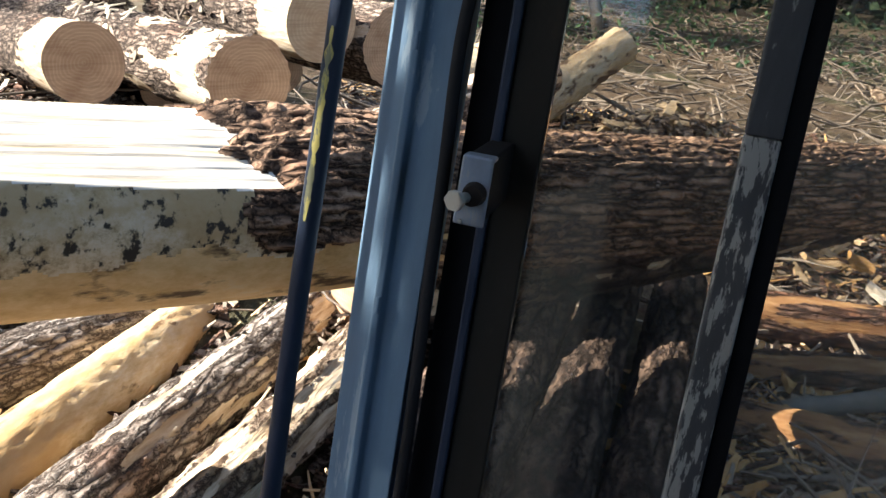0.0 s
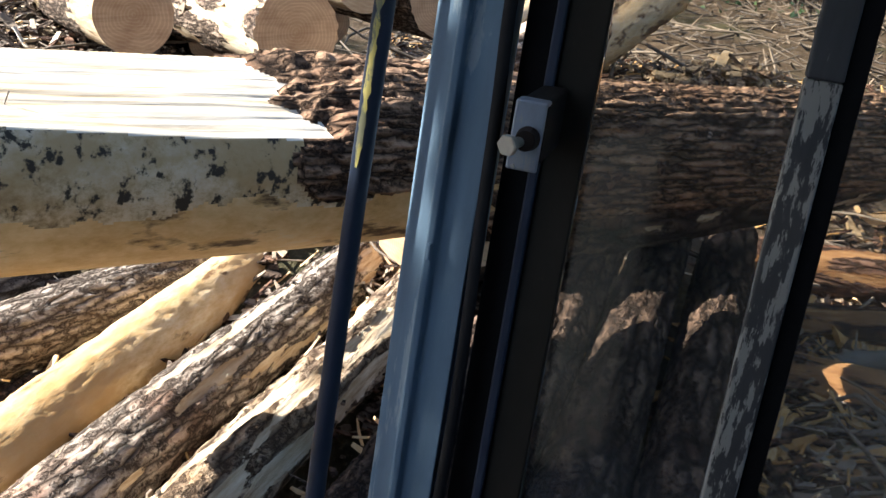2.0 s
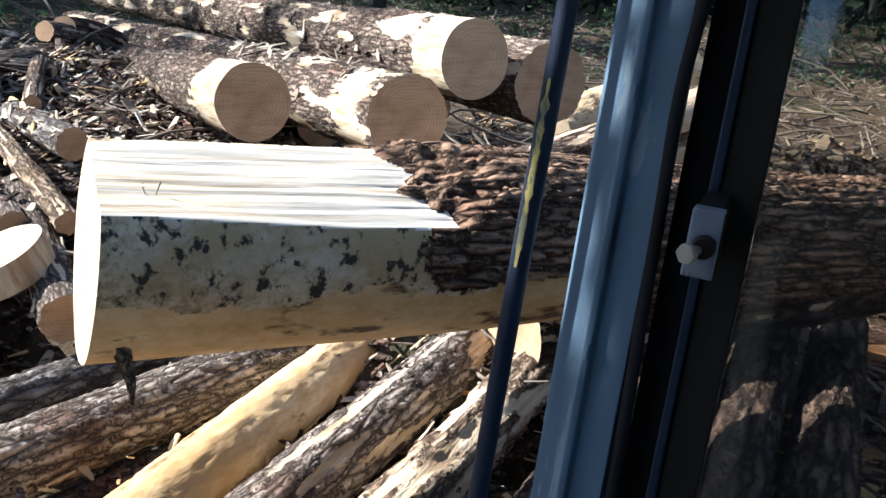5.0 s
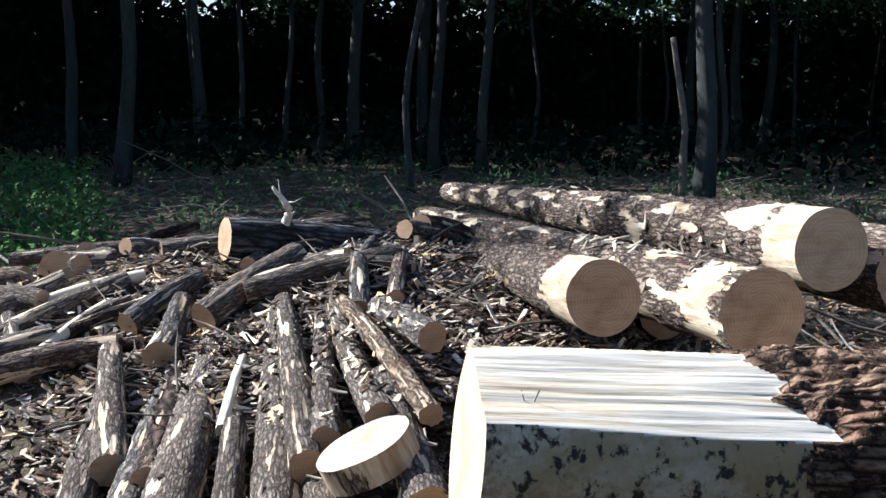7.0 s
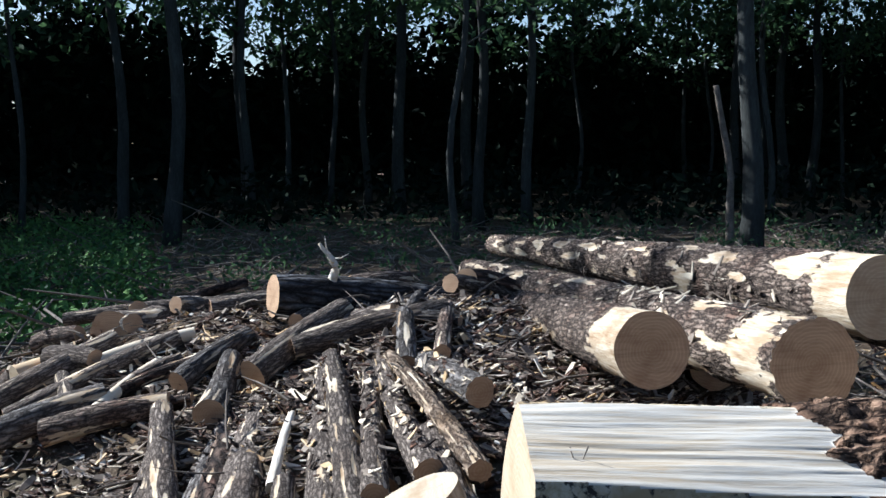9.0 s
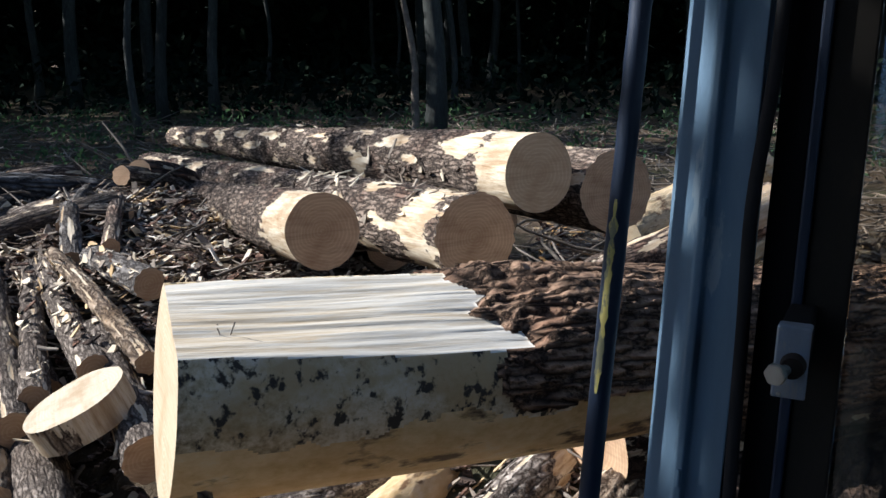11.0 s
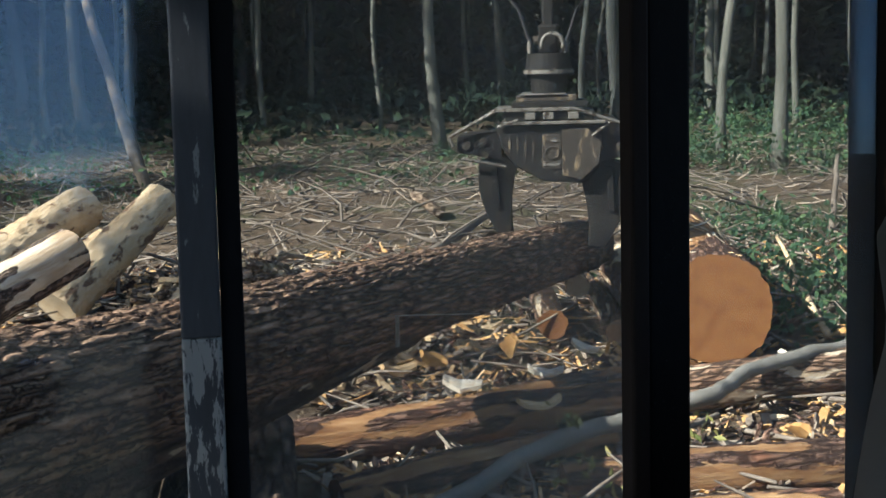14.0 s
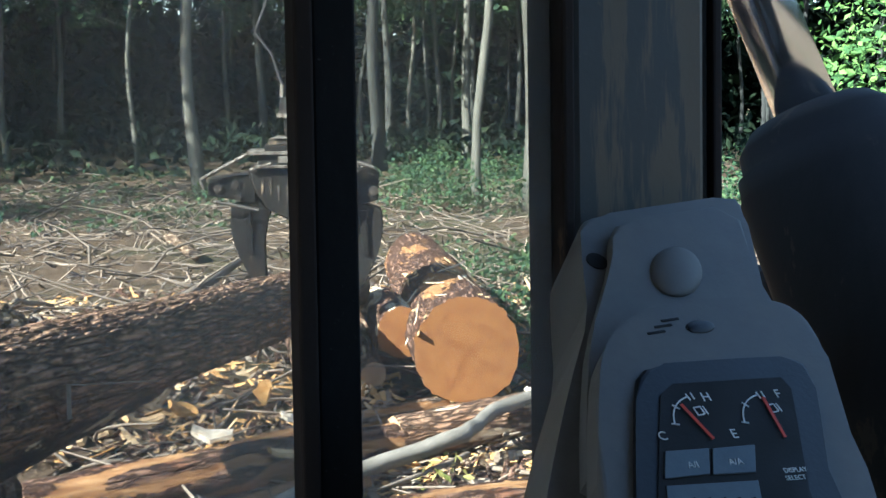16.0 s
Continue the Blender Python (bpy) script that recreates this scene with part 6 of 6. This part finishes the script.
part("tong", upright([(-0.67, -0.60), (-0.68, -0.78), (-0.66, -0.92), (-0.61, -1.08), (-0.54, -1.22), (-0.46, -1.36), (-0.36, -1.36), (-0.37, -1.14), (-0.385, -0.96), (-0.36, -0.80), (-0.30, -0.66), (-0.42, -0.54)], -0.13, 0.13, 0.014), GRIME, gr, "curved steel tong")
part("tong", upright([(0.74, -0.66), (0.75, -0.84), (0.72, -1.0), (0.66, -1.18), (0.57, -1.34), (0.52, -1.44), (0.36, -1.42), (0.37, -1.20), (0.36, -1.02), (0.31, -0.86), (0.30, -0.72), (0.50, -0.56)][::-1], -0.13, 0.13, 0.014), GRIME, gr, "curved steel tong")
for x, z0 in ((-0.52, -0.62), (0.56, -0.66)):
    part("tong_rib", upright([(x - 0.03, z0), (x + 0.03, z0), (x + 0.05, z0 - 0.42), (x - 0.01, z0 - 0.42)][::-1], -0.165, -0.131, 0.006), GRIME, gr)
for sx, top in ((-1, 1.3), (1, 1.2)):
    v, f = tube([(0.10 * sx, -0.05, 0.36), (0.19 * sx, -0.05, 0.56), (0.27 * sx, 0.05, 0.80), (0.42 * sx, 0.1, 1.0), (0.30 * sx, 0.1, top)], [0.016] * 5, 8)
    part("hose", mesh_of("hose", v, f, [RUBBER]), None, gr, "black hydraulic hose")
v, f = tube([(0.04 + 0.10 * math.cos(a), -0.14, 0.47 + 0.11 * math.sin(a)) for a in np.linspace(-0.3, 3.4, 14)], [0.02] * 14, 8)
part("hose", mesh_of("hose", v, f, [WORN_LIT]), None, gr, "looped hydraulic hose")
for x in (-0.17, 0.17):
    part("fitting", cyl((x, -0.10, 0.40), (x, -0.10, 0.52), 0.025, 0.02, 10), WORN_LIT, gr)

# ---- backhoe and pickup at the edge of the clearing ----
MYEL = paint_mat("machine_yellow", (0.38, 0.24, 0.035), (0.10, 0.07, 0.04), 0.5, 0.62, 5)
WHITE = paint_mat("white_car_paint", (0.48, 0.52, 0.56), (0.36, 0.36, 0.35), 0.3, 0.75, 5)
CARGLASS = paint_mat("car_window", (0.03, 0.06, 0.10), (0.05, 0.08, 0.11), 0.08, 0.85, 3)


def wheel(parent, x, y, r, w, rim_mat):
    b = bmesh.new()
    prof = [(0.55 * r, -w / 2), (0.9 * r, -w / 2), (r, -w * 0.35), (r, w * 0.35), (0.9 * r, w / 2), (0.55 * r, w / 2)]
    n = 32
    rows = [[b.verts.new((x + p * math.cos(2 * math.pi * k / n), y + q, r + p * math.sin(2 * math.pi * k / n))) for k in range(n)] for p, q in prof]
    for i in range(len(prof)):
        for k in range(n):
            a, c = rows[i], rows[(i + 1) % len(prof)]
            b.faces.new((a[k], a[(k + 1) % n], c[(k + 1) % n], c[k]))
    tyre = part("wheel", b, RUBBER, parent, "black tyre", True)
    part("rim", cyl((x, y - w * 0.4, r), (x, y + w * 0.4, r), 0.56 * r, 0.56 * r, 24), rim_mat, tyre)


bh = thing("backhoe_loader", pose(-15.55, 9.76, 0.32, 0, 0, -42) @ Matrix.Scale(0.85, 4), "yellow backhoe loader with dark glazed cab and front bucket", "construction vehicle")
part("chassis", box(-2.2, 1.9, -0.55, 0.55, 0.65, 1.15, 0.05), MYEL, bh)
part("bonnet", box(0.3, 1.9, -0.45, 0.45, 1.15, 1.65, 0.08), MYEL, bh, "yellow engine hood")
part("cab_glass", box(-1.25, 0.25, -0.68, 0.68, 1.16, 2.55, 0.05), CARGLASS, bh, "dark cab windows")
part("cab_roof", box(-1.4, 0.4, -0.78, 0.78, 2.551, 2.72, 0.06), RUSTY, bh)
for x in (-1.28, 0.24):
    for y in (-0.7, 0.66):
        part("cab_post", box(x, x + 0.08, y, y + 0.06, 1.15, 2.55, 0.01), BLACK, bh)
part("fender", box(-1.75, -0.45, 0.56, 1.02, 1.25, 1.36, 0.04), MYEL, bh)
part("fender", box(-1.75, -0.45, -1.02, -0.56, 1.25, 1.36, 0.04), MYEL, bh)
for y in (-0.8, 0.8):
    wheel(bh, -1.1, y, 0.68, 0.42, MYEL)
    wheel(bh, 1.45, y * 0.95, 0.46, 0.32, MYEL)
    part("loader_arm", cyl((-0.1, y * 0.8, 1.35), (2.35, y * 0.8, 0.55), 0.09, 0.08, 10), MYEL, bh)
bkt = prism([(2.3, 0.05), (3.05, 0.03), (3.1, 0.1), (2.55, 0.85), (2.3, 0.85)], -1.05, 1.05, 0.02)
bmesh.ops.rotate(bkt, verts=bkt.verts, cent=(0, 0, 0), matrix=Matrix.Rotation(radians(90), 3, "X"))
part("bucket", bkt, BLACK, bh, "dark steel front bucket")
part("bucket_lip", box(2.52, 2.58, -1.06, 1.06, 0.855, 0.90, 0.01), WHITE, bh)
part("hoe_boom", cyl((-2.2, 0.1, 1.1), (-1.9, 0.3, 3.7), 0.15, 0.11, 12), MYEL, bh, "folded yellow digging arm")
part("hoe_stick", cyl((-1.9, 0.3, 3.7), (-2.6, 0.3, 2.0), 0.12, 0.10, 12), MYEL, bh)
part("hoe_ram", cyl((-1.75, 0.22, 2.75), (-1.72, 0.3, 3.6), 0.035, 0.035, 12), CHROME, bh, "chrome hydraulic rod")

pk = thing("pickup_truck", pose(-23.4, 15.9, 0.2, 0, 0, -35) @ Matrix.Scale(0.85, 4), "white pickup truck with dark windows", "car")
pb = prism([(-2.6, 0.55), (2.5, 0.55), (2.55, 1.0), (1.2, 1.12), (0.75, 1.72), (-0.55, 1.75), (-0.75, 1.15), (-2.6, 1.12)], -0.9, 0.9, 0.05)
bmesh.ops.rotate(pb, verts=pb.verts, cent=(0, 0, 0), matrix=Matrix.Rotation(radians(90), 3, "X"))
part("body", pb, WHITE, pk)
for y in (-0.915, 0.905):
    part("side_window", prism([(-0.45, y), (0.70, y), (0.70, y + 0.01), (-0.45, y + 0.01)], 1.2, 1.62, 0.003), CARGLASS, pk)
for x in (-1.7, 1.6):
    for y in (-0.8, 0.8):
        wheel(pk, x, y, 0.36, 0.24, BLACK)
part("load_rack", box(-2.5, -0.8, -0.75, 0.75, 1.55, 1.62, 0.02), BLACK, pk, "dark rack over the bed")
for x in (-2.45, -0.85):
    for y in (-0.74, 0.68):
        part("rack_post", box(x, x + 0.05, y, y + 0.06, 1.1, 1.549, 0.005), BLACK, pk)
